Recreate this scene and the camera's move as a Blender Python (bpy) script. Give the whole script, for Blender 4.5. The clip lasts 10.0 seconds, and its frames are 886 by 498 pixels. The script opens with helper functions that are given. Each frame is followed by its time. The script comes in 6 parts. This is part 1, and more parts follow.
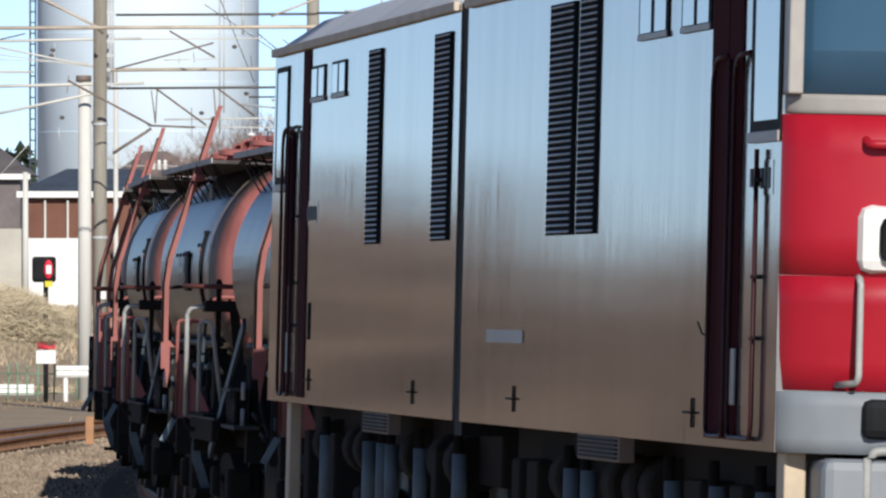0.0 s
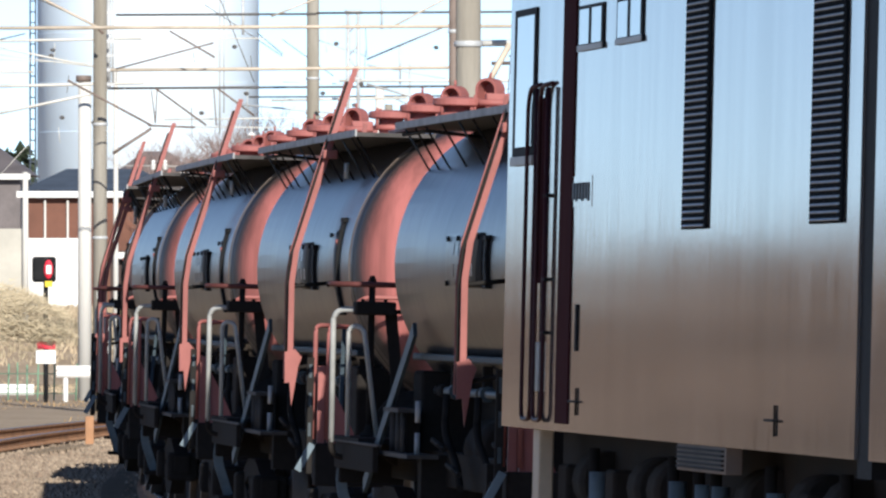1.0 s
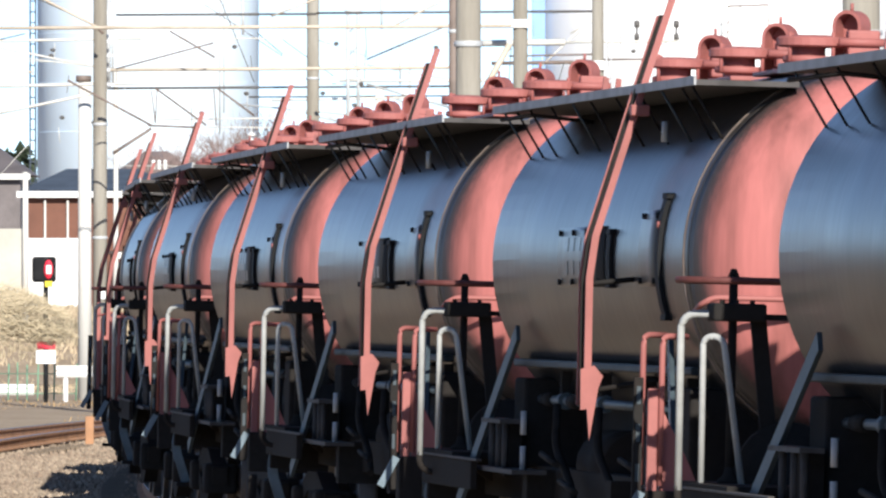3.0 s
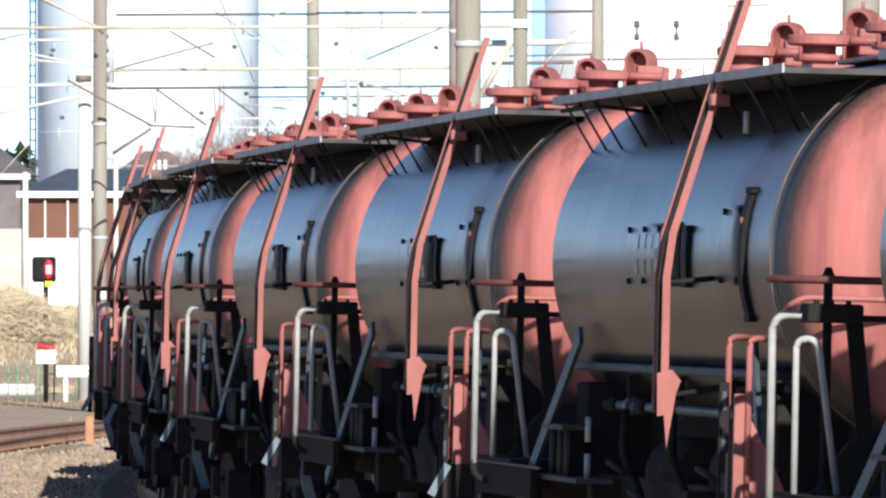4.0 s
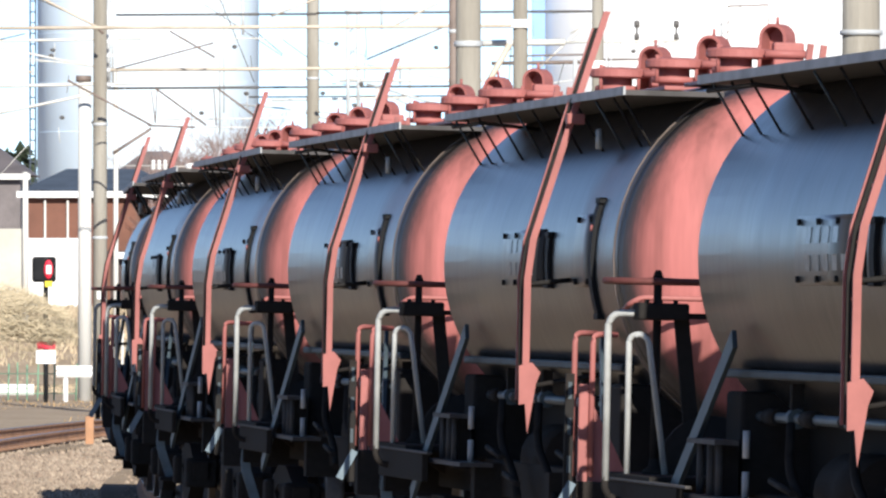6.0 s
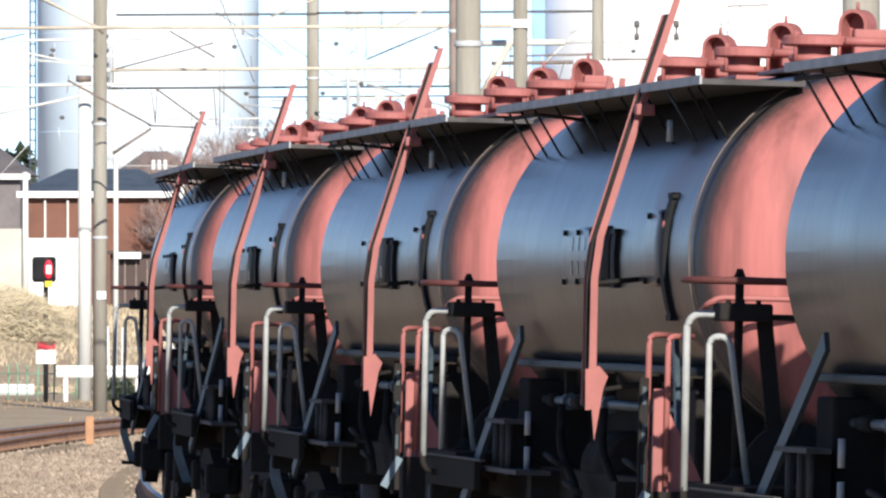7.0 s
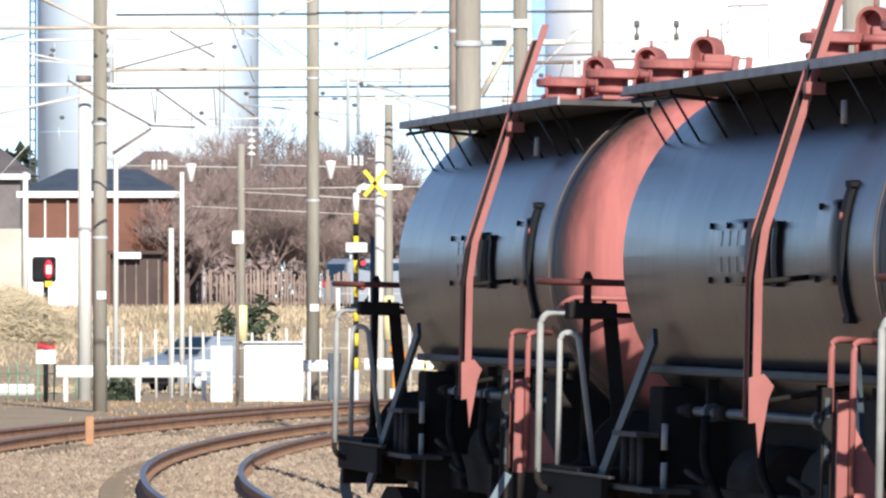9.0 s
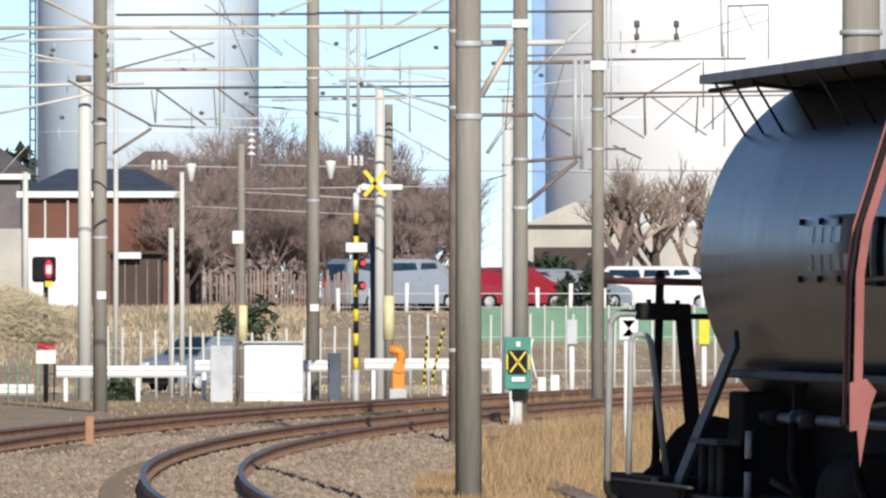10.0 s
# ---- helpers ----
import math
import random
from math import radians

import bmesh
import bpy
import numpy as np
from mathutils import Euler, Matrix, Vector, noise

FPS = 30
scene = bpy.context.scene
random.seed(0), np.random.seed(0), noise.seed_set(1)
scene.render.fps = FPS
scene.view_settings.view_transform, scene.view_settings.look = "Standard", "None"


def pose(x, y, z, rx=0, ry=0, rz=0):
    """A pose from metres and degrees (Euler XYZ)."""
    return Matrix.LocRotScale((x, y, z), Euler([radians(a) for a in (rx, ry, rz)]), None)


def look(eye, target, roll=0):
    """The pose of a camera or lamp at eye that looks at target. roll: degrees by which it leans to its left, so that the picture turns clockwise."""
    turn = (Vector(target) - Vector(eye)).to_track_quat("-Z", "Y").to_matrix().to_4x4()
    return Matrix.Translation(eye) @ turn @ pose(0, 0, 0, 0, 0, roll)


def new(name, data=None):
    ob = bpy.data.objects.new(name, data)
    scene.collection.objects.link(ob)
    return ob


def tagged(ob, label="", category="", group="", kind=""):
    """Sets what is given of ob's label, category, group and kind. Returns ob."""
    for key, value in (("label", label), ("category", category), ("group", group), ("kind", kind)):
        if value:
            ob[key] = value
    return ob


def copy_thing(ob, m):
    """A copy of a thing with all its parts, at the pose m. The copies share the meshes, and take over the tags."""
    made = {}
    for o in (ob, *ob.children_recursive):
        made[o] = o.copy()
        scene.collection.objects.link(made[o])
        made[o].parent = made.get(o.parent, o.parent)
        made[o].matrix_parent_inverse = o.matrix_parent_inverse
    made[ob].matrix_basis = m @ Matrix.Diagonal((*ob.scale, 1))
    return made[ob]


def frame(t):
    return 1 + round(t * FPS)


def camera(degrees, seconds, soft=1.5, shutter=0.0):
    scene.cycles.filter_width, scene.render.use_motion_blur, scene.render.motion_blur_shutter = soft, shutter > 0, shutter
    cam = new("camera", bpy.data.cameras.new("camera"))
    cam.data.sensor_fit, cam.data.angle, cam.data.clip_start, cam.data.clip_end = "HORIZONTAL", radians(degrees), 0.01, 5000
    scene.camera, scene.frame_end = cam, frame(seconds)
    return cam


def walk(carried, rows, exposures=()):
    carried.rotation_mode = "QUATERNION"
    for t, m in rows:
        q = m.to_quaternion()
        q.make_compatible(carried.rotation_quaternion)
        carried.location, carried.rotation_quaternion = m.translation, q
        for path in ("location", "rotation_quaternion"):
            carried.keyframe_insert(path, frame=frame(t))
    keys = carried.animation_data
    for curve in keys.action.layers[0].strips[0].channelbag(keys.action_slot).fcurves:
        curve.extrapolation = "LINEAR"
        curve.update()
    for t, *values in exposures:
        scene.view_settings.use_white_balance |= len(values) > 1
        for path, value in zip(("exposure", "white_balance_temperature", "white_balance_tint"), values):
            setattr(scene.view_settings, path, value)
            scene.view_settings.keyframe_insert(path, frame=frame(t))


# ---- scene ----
# a curved double track seen through a long lens; z = 0 is the top of the rails, y runs away from the camera
EYE = 1.914
FOV = 4.74
SHUT = 0.0
cam = camera(FOV, 10.0, soft=2.4, shutter=SHUT)
CAM = pose(0, 0, EYE, 90.253, 0, 0)
walk(cam, [(0.0, CAM), (10.0, CAM)], exposures=[(0.0, 0.06, 6300, 10), (0.5, 0.32, 6300, 10), (1.0, 0.48, 6300, 10), (2.0, 0.66, 6300, 10), (6.0, 0.72, 6300, 10), (7.0, 0.72, 6300, 10), (9.0, 0.66, 6300, 10), (9.5, 0.28, 6300, 10), (10.0, 0.08, 6300, 10)])

# ---- light ----
SUN_EL, SUN_AZ = 26.8, 170.2      # azimuth clockwise from +y
world = bpy.data.worlds.new("world")
scene.world = world
world.use_nodes = True
wn, wl = world.node_tree.nodes, world.node_tree.links
sky = wn.new("ShaderNodeTexSky")
sky.sky_type, sky.sun_disc = "NISHITA", False
sky.sun_elevation, sky.sun_rotation = radians(SUN_EL), radians(SUN_AZ)
sky.air_density, sky.dust_density, sky.ozone_density = 0.37, 0.0, 0.9
wn["Background"].inputs["Strength"].default_value = 0.108
wl.new(sky.outputs[0], wn["Background"].inputs["Color"])
sun = new("sun", bpy.data.lights.new("sun", "SUN"))
sun.data.energy, sun.data.angle, sun.data.color = 4.7, radians(0.5), (1.0, 0.93, 0.82)
sd = Vector((math.sin(radians(SUN_AZ)) * math.cos(radians(SUN_EL)), math.cos(radians(SUN_AZ)) * math.cos(radians(SUN_EL)), math.sin(radians(SUN_EL))))
sun.matrix_world = look(sd * 50, (0, 0, 0))


# ---- materials ----
def material(name, base, rough=0.6, metal=0.0, vary=0.25, scale=3.0, bump=0.0, bscale=40.0, tint=None, amount=0.5, stretch=(1, 1, 1), island=0.0, spec=0.5, obrand=0.0, coat=0.0, rvar=0.16, spray=None, edge_tint=1.0):
    m = bpy.data.materials.new(name)
    m.use_nodes = True
    n, l = m.node_tree.nodes, m.node_tree.links
    b = n["Principled BSDF"]
    b.inputs["Roughness"].default_value, b.inputs["Metallic"].default_value = rough, metal
    b.inputs["Specular IOR Level"].default_value, b.inputs["Coat Weight"].default_value = spec, coat
    b.inputs["Specular Tint"].default_value = (edge_tint, edge_tint, edge_tint, 1)
    co = n.new("ShaderNodeTexCoord")
    mp = n.new("ShaderNodeMapping")
    mp.inputs["Scale"].default_value = stretch
    l.new(co.outputs["Object"], mp.inputs["Vector"])
    big, small = n.new("ShaderNodeTexNoise"), n.new("ShaderNodeTexNoise")
    for t, sc, de in ((big, scale, 5.0), (small, scale * 9, 4.0)):
        t.inputs["Scale"].default_value, t.inputs["Detail"].default_value = sc, de
        l.new(mp.outputs[0], t.inputs["Vector"])
    mix = n.new("ShaderNodeMix")
    mix.data_type = "RGBA"
    other = tint or tuple(c * (1 - vary) for c in base)
    mix.inputs[6].default_value, mix.inputs[7].default_value = (*base, 1), (*other, 1)
    ramp = n.new("ShaderNodeMapRange")
    ramp.inputs["From Min"].default_value, ramp.inputs["From Max"].default_value = 0.42, 0.66
    ramp.inputs["To Max"].default_value = amount * 2 if tint else 1.0
    ramp.clamp = True
    l.new(big.outputs["Fac"], ramp.inputs["Value"])
    l.new(ramp.outputs[0], mix.inputs[0])
    hsv = n.new("ShaderNodeHueSaturation")
    l.new(mix.outputs[2], hsv.inputs["Color"])
    val = n.new("ShaderNodeMath")
    val.operation = "MULTIPLY_ADD"
    l.new(small.outputs["Fac"], val.inputs[0])
    val.inputs[1].default_value, val.inputs[2].default_value = vary * 1.2, 1 - vary * 0.6
    last = val
    for amt, src in ((island, "ShaderNodeNewGeometry"), (obrand, "ShaderNodeObjectInfo")):
        if amt:
            g = n.new(src)
            a = n.new("ShaderNodeMath")
            a.operation = "MULTIPLY_ADD"
            l.new(g.outputs["Random Per Island" if island and src == "ShaderNodeNewGeometry" else "Random"], a.inputs[0])
            a.inputs[1].default_value = amt
            l.new(last.outputs[0], a.inputs[2])
            s2 = n.new("ShaderNodeMath")
            s2.operation = "SUBTRACT"
            s2.inputs[1].default_value = amt / 2
            l.new(a.outputs[0], s2.inputs[0])
            last = s2
    l.new(last.outputs[0], hsv.inputs["Value"])
    colour = hsv.outputs[0]
    if spray:
        # overspray of a second paint towards the rim of a round end: colour, axis height, inner and outer radius
        flat = n.new("ShaderNodeVectorMath")
        flat.operation = "MULTIPLY_ADD"
        flat.inputs[1].default_value, flat.inputs[2].default_value = (1, 0, 1), (0, 0, -spray[1])
        l.new(co.outputs["Object"], flat.inputs[0])
        dist = n.new("ShaderNodeVectorMath")
        dist.operation = "LENGTH"
        l.new(flat.outputs[0], dist.inputs[0])
        wob = n.new("ShaderNodeMath")
        wob.operation = "MULTIPLY_ADD"
        wob.inputs[1].default_value = 0.05
        l.new(small.outputs["Fac"], wob.inputs[0])
        l.new(dist.outputs["Value"], wob.inputs[2])
        edge = n.new("ShaderNodeMapRange")
        edge.interpolation_type = "SMOOTHSTEP"
        edge.inputs["From Min"].default_value, edge.inputs["From Max"].default_value = spray[2], spray[3]
        l.new(wob.outputs[0], edge.inputs["Value"])
        over = n.new("ShaderNodeMix")
        over.data_type = "RGBA"
        over.inputs[7].default_value = (*spray[0], 1)
        l.new(edge.outputs[0], over.inputs[0])
        l.new(colour, over.inputs[6])
        colour = over.outputs[2]
    l.new(colour, b.inputs["Base Color"])
    rr = n.new("ShaderNodeMath")
    rr.operation = "MULTIPLY_ADD"
    l.new(small.outputs["Fac"], rr.inputs[0])
    rr.inputs[1].default_value, rr.inputs[2].default_value = rvar, rough - rvar / 2
    l.new(rr.outputs[0], b.inputs["Roughness"])
    if bump:
        bt = n.new("ShaderNodeTexNoise")
        bt.inputs["Scale"].default_value, bt.inputs["Detail"].default_value = bscale, 4.0
        l.new(mp.outputs[0], bt.inputs["Vector"])
        bp = n.new("ShaderNodeBump")
        bp.inputs["Strength"].default_value, bp.inputs["Distance"].default_value = min(bump, 1.0), 0.02
        l.new(bt.outputs["Fac"], bp.inputs["Height"])
        l.new(bp.outputs[0], b.inputs["Normal"])
    return m


M_TANK = material("tank_black", (0.022, 0.022, 0.023), 0.30, vary=0.45, scale=1.4, tint=(0.050, 0.043, 0.040), amount=0.5, stretch=(0.35, 1.0, 0.28), spec=0.175, bump=0.012, bscale=1.8, rvar=0.10)
M_RED = material("oxide_red", (0.385, 0.135, 0.120), 0.55, vary=0.16, scale=3.6, tint=(0.27, 0.09, 0.08), amount=0.45, stretch=(1, 1, 0.10), spec=0.3)
M_REDEND = material("oxide_red_end", (0.42, 0.145, 0.133), 0.5, vary=0.22, scale=4.6, tint=(0.19, 0.072, 0.064), amount=0.5, stretch=(1, 1, 0.10), spec=0.3, spray=((0.045, 0.036, 0.035), 2.12, 0.905, 0.985))
M_REDBAR = material("oxide_red_steel", (0.33, 0.118, 0.106), 0.6, vary=0.2, scale=3, spec=0.3)
M_FADED = material("faded_lettering", (0.15, 0.15, 0.155), 0.30, vary=0.6, scale=14, spec=0.155)
M_STRAP = material("pale_blue_grey_steel", (0.15, 0.20, 0.235), 0.6, vary=0.3, scale=4, spec=0.3)
M_FLANGE = material("tank_flange_steel", (0.024, 0.032, 0.036), 0.6, vary=0.4, scale=3, spec=0.2)
M_FRAME = material("grimy_underframe", (0.025, 0.0235, 0.0225), 0.85, vary=0.5, scale=2.6, tint=(0.026, 0.022, 0.020), spec=0.06)
M_GREYSTEEL = material("blue_grey_steel", (0.052, 0.073, 0.087), 0.55, vary=0.3, scale=4, spec=0.4)
M_WALKWAY = material("walkway_grey", (0.42, 0.43, 0.44), 0.7, vary=0.3, scale=3)
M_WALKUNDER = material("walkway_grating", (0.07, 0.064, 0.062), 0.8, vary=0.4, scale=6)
M_RAILTUBE = material("pale_handrail", (0.40, 0.41, 0.40), 0.5, vary=0.25, scale=4)
M_SILVER = material("stainless_side", (0.475, 0.442, 0.432), 0.085, metal=0.80, edge_tint=0.66, vary=0.22, scale=2.6, stretch=(1, 1, 0.06), bump=0.05, bscale=1.8)
M_SILVERROOF = material("grey_roof", (0.55, 0.56, 0.58), 0.5, vary=0.15, scale=1.5)
M_LOUVRESHADE = material("louvre_gap_shade", (0.012, 0.015, 0.018), 0.9, vary=0.3, scale=5, spec=0.03)
M_LOUVREBLADE = material("louvre_blade", (0.42, 0.52, 0.60), 0.35, metal=0.6, vary=0.3, scale=4)
M_MAROONRAIL = material("maroon_tube", (0.045, 0.011, 0.015), 0.5, vary=0.3, scale=3, spec=0.2)
M_MAROON = material("maroon_paint", (0.052, 0.011, 0.014), 0.8, vary=0.25, scale=1.2, stretch=(1, 1, 0.3), spec=0.03)
M_CABRED = material("cab_red", (0.378, 0.009, 0.023), 0.38, vary=0.12, scale=1.0, spec=0.4)
M_CABGREY = material("cab_grey", (0.216, 0.240, 0.267), 0.5, vary=0.12, scale=1.2)
M_TRIM = material("cab_trim", (0.36, 0.34, 0.32), 0.45, vary=0.15, scale=2)
M_WHITE = material("white_paint", (0.8, 0.8, 0.78), 0.5, vary=0.08, scale=2)
M_RUBBER = material("black_rubber", (0.015, 0.016, 0.018), 0.7, vary=0.3, scale=4, spec=0.12)
M_GLASSDARK = material("tinted_glass", (0.03, 0.08, 0.14), 0.08, vary=0.1, scale=1, spec=0.8)
M_GLASSPALE = material("cab_side_glass", (0.10, 0.13, 0.15), 0.05, vary=0.1, scale=1, spec=1.0, metal=0.3)
M_CREAM = material("cream_board", (0.55, 0.45, 0.33), 0.6, vary=0.15, scale=3)
M_WHEEL = material("wheel_steel", (0.10, 0.085, 0.075), 0.5, metal=0.5, vary=0.3, scale=4)
M_RAILTOP = material("rail_steel", (0.24, 0.235, 0.235), 0.42, metal=0.8, vary=0.2, scale=2, stretch=(1, 0.05, 1))
M_RUST = material("rail_rust", (0.40, 0.215, 0.115), 0.85, vary=0.3, scale=3)
M_SLEEPER = material("worn_sleeper", (0.20, 0.155, 0.11), 0.85, vary=0.25, scale=4, obrand=0.2)
M_CONCRETE = material("pole_concrete", (0.30, 0.28, 0.24), 0.9, vary=0.35, scale=2.5, tint=(0.21, 0.19, 0.155), amount=0.45, stretch=(1, 1, 0.12), bump=0.4, bscale=25, spec=0.15)
M_CONCRETEPALE = material("pale_pole_concrete", (0.62, 0.61, 0.57), 0.8, vary=0.16, scale=1.2, stretch=(1, 1, 0.2))
M_GALV = material("galvanised_steel", (0.50, 0.52, 0.53), 0.55, metal=0.1, vary=0.2, scale=2)
M_TAN = material("tan_steel", (0.58, 0.50, 0.40), 0.65, vary=0.2, scale=2)
M_BROWNSTEEL = material("brown_steel", (0.20, 0.155, 0.13), 0.7, vary=0.3, scale=3)
M_DARKWIRE = material("dark_wire", (0.10, 0.095, 0.09), 0.6, vary=0.2, scale=2)
M_PALEWIRE = material("pale_wire", (0.66, 0.65, 0.60), 0.5, vary=0.15, scale=2)


# ---- mesh helpers ----
def mesh_of(name, bm, mat):
    me = bpy.data.meshes.new(name)
    bm.normal_update()
    bm.to_mesh(me)
    bm.free()
    for x in (mat if isinstance(mat, (list, tuple)) else [mat]):
        me.materials.append(x)
    return me


def part(name, bm, mat, parent=None, label=""):
    ob = new(name, mesh_of(name, bm, mat))
    if parent is not None:
        ob.parent = parent
    if label:
        ob["label"] = label
    return ob


def again(ob, m, parent=None):
    o = ob.copy()
    scene.collection.objects.link(o)
    if parent is not None:
        o.parent = parent
    o.matrix_basis = m
    return o


def empty(name, label, category, group="", kind=""):
    return tagged(new(name), label, category, group, kind)


def box(bm, x0, x1, y0, y1, z0, z1, bevel=0.0, m=None, mi=0):
    g = bmesh.ops.create_cube(bm, size=1.0)["verts"]
    t = Matrix.Translation(((x0 + x1) / 2, (y0 + y1) / 2, (z0 + z1) / 2)) @ Matrix.Diagonal((abs(x1 - x0), abs(y1 - y0), abs(z1 - z0), 1))
    bmesh.ops.transform(bm, matrix=(m @ t) if m else t, verts=g)
    faces = {f for v in g for f in v.link_faces}
    for f in faces:
        f.material_index = mi
    if bevel:
        es = list({e for v in g for e in v.link_edges})
        bmesh.ops.bevel(bm, geom=es, offset=bevel, segments=2, affect="EDGES", profile=0.5)
    return bm


def B(*a, **k):
    return box(bmesh.new(), *a, **k)


def rod(bm, a, b, r, r2=None, n=8, cap=True):
    a, b = Vector(a), Vector(b)
    d = b - a
    g = bmesh.ops.create_cone(bm, cap_ends=cap, segments=n, radius1=r, radius2=r if r2 is None else r2, depth=d.length)["verts"]
    bmesh.ops.transform(bm, matrix=Matrix.Translation((a + b) / 2) @ d.to_track_quat("Z", "Y").to_matrix().to_4x4(), verts=g)
    for v in g:
        for f in v.link_faces:
            f.smooth = len(f.verts) == 4
    return bm


def bar(bm, a, b, w, h, up=(0, 0, 1)):
    """A flat bar from a to b: w along the sideways direction, h along up."""
    a, b = Vector(a), Vector(b)
    d = (b - a).normalized()
    s = d.cross(Vector(up)).normalized()
    u = s.cross(d)
    t = Matrix((s, d, u)).transposed().to_4x4()
    g = bmesh.ops.create_cube(bm, size=1.0)["verts"]
    bmesh.ops.transform(bm, matrix=Matrix.Translation((a + b) / 2) @ t @ Matrix.Diagonal((w, (b - a).length, h, 1)), verts=g)
    return bm


def tube(bm, pts, r, n=8, closed=False):
    """A bent pipe through the points."""
    pts = [Vector(p) for p in pts]
    rings = []
    for i, p in enumerate(pts):
        a, b = pts[max(i - 1, 0)], pts[min(i + 1, len(pts) - 1)]
        d = (b - a).normalized()
        ref = Vector((0.31, 0.17, 0.93)) if abs(d.z) < 0.9 else Vector((0.9, 0.3, 0.1))
        s = d.cross(ref).normalized()
        u = s.cross(d)
        rings.append([bm.verts.new(p + (s * math.cos(6.28319 * k / n) + u * math.sin(6.28319 * k / n)) * r) for k in range(n)])
    for q, w in zip(rings, rings[1:]):
        for k in range(n):
            f = bm.faces.new((q[k], q[(k + 1) % n], w[(k + 1) % n], w[k]))
            f.smooth = True
    bm.faces.new(rings[0][::-1])
    bm.faces.new(rings[-1])
    return bm


def rounded(pts, r, k=4):
    """Points of a polyline with its corners rounded."""
    pts = [Vector(p) for p in pts]
    out = [pts[0]]
    for a, p, b in zip(pts, pts[1:], pts[2:]):
        u, w = (a - p).normalized(), (b - p).normalized()
        rr = min(r, (a - p).length / 2, (b - p).length / 2)
        for i in range(k + 1):
            t = i / k
            q = (p + u * rr) * (1 - t) ** 2 + p * 2 * t * (1 - t) + (p + w * rr) * t * t
            out.append(q)
    return out + [pts[-1]]


def lathe(bm, prof, n=48, axis="Y", mi=0):
    """Turn a profile of (radius, along) round an axis."""
    rings = []
    for r, h in prof:
        ring = []
        for k in range(n):
            c, s = math.cos(2 * math.pi * k / n) * r, math.sin(2 * math.pi * k / n) * r
            ring.append(bm.verts.new((c, h, s) if axis == "Y" else (h, c, s) if axis == "X" else (c, s, h)))
        rings.append(ring)
    for q, w in zip(rings, rings[1:]):
        for k in range(n):
            f = bm.faces.new((q[k], q[(k + 1) % n], w[(k + 1) % n], w[k]))
            f.smooth, f.material_index = True, mi
    for ring in (rings[0], rings[-1]):
        f = bm.faces.new(ring)
        f.material_index = mi
    bmesh.ops.recalc_face_normals(bm, faces=bm.faces)
    return bm


# ---- the line of the track ----
K0, K1, K2, K3 = -0.001115, -0.000430, -0.007756, 0.007718
TH0, X0, Y0 = 0.09844, 0.3245, 70.100
CANT = 1.41
DS = 0.5
S = np.arange(-220.0, 320.0, DS)
SC = np.clip(S, -62.0, 92.0) / 100.0
KAPPA = K0 + K1 * SC + K2 * SC ** 2 + K3 * SC ** 3
KAPPA = np.where(S > 92, KAPPA[np.argmin(abs(S - 92))], KAPPA)
I0 = int(np.argmin(abs(S)))
TH = np.cumsum(KAPPA) * DS
TH = TH - TH[I0] + TH0
PX = np.cumsum(-np.sin(TH)) * DS
PY = np.cumsum(np.cos(TH)) * DS
PX, PY = PX - PX[I0] + X0, PY - PY[I0] + Y0


def on_track(s, n=0.0):
    """Place and heading at s along the line, n metres to its outer side."""
    x, y, th = (float(np.interp(s, S, a)) for a in (PX, PY, TH))
    return x - n * math.cos(th), y - n * math.sin(th), th


def train_pose(s, half=3.6, inner=0.18):
    """A vehicle on its two bogies, leaning with the cant; its body hangs a little to the inner side."""
    ax, ay, _ = on_track(s - half, -inner)
    bx, by, _ = on_track(s + half, -inner)
    return pose((ax + bx) / 2, (ay + by) / 2, 0, 0, CANT, math.degrees(math.atan2(ax - bx, by - ay)))


def ribbon(n0, n1, s0, s1, zs, step=1.0, bm=None, prof=None):
    """A strip that follows the line; prof: (n, z) points across it."""
    bm = bm or bmesh.new()
    prof = prof or [(n0, zs), (n1, zs)]
    prev = None
    for s in np.arange(s0, s1 + 0.01, step):
        row = [bm.verts.new((*on_track(s, n)[:2], z)) for n, z in prof]
        if prev:
            for a in range(len(row) - 1):
                bm.faces.new((prev[a], prev[a + 1], row[a + 1], row[a]))
        prev = row
    bmesh.ops.recalc_face_normals(bm, faces=bm.faces)
    return bm


# ---- ground ----
def smooth(a, b, x):
    t = min(max((x - a) / (b - a), 0.0), 1.0)
    return t * t * (3 - 2 * t)


def ground_z(x, y):
    """Rail-side ground, a dip at the level crossing, then a low bank."""
    z = -0.42 - 0.33 * smooth(232, 290, y) + 2.15 * smooth(318, 336, y)
    z += 0.03 * noise.noise((x * 0.35, y * 0.12, 0))
    return z


def gap_to_line(x, y):
    i = int(np.argmin((PX - x) ** 2 + (PY - y) ** 2))
    return (PX[i] - x) * math.cos(TH[i]) + (PY[i] - y) * math.sin(TH[i])


M_BALLAST = material("ballast", (0.36, 0.29, 0.22), 0.95, vary=0.5, scale=1.6, tint=(0.27, 0.205, 0.155), amount=0.5, bump=1.0, bscale=22, island=0.5, spec=0.1)
M_EARTH = material("dry_earth", (0.38, 0.305, 0.225), 0.95, vary=0.6, scale=0.9, tint=(0.30, 0.235, 0.17), amount=0.5, bump=1.0, bscale=16, spec=0.1)


GRID = []


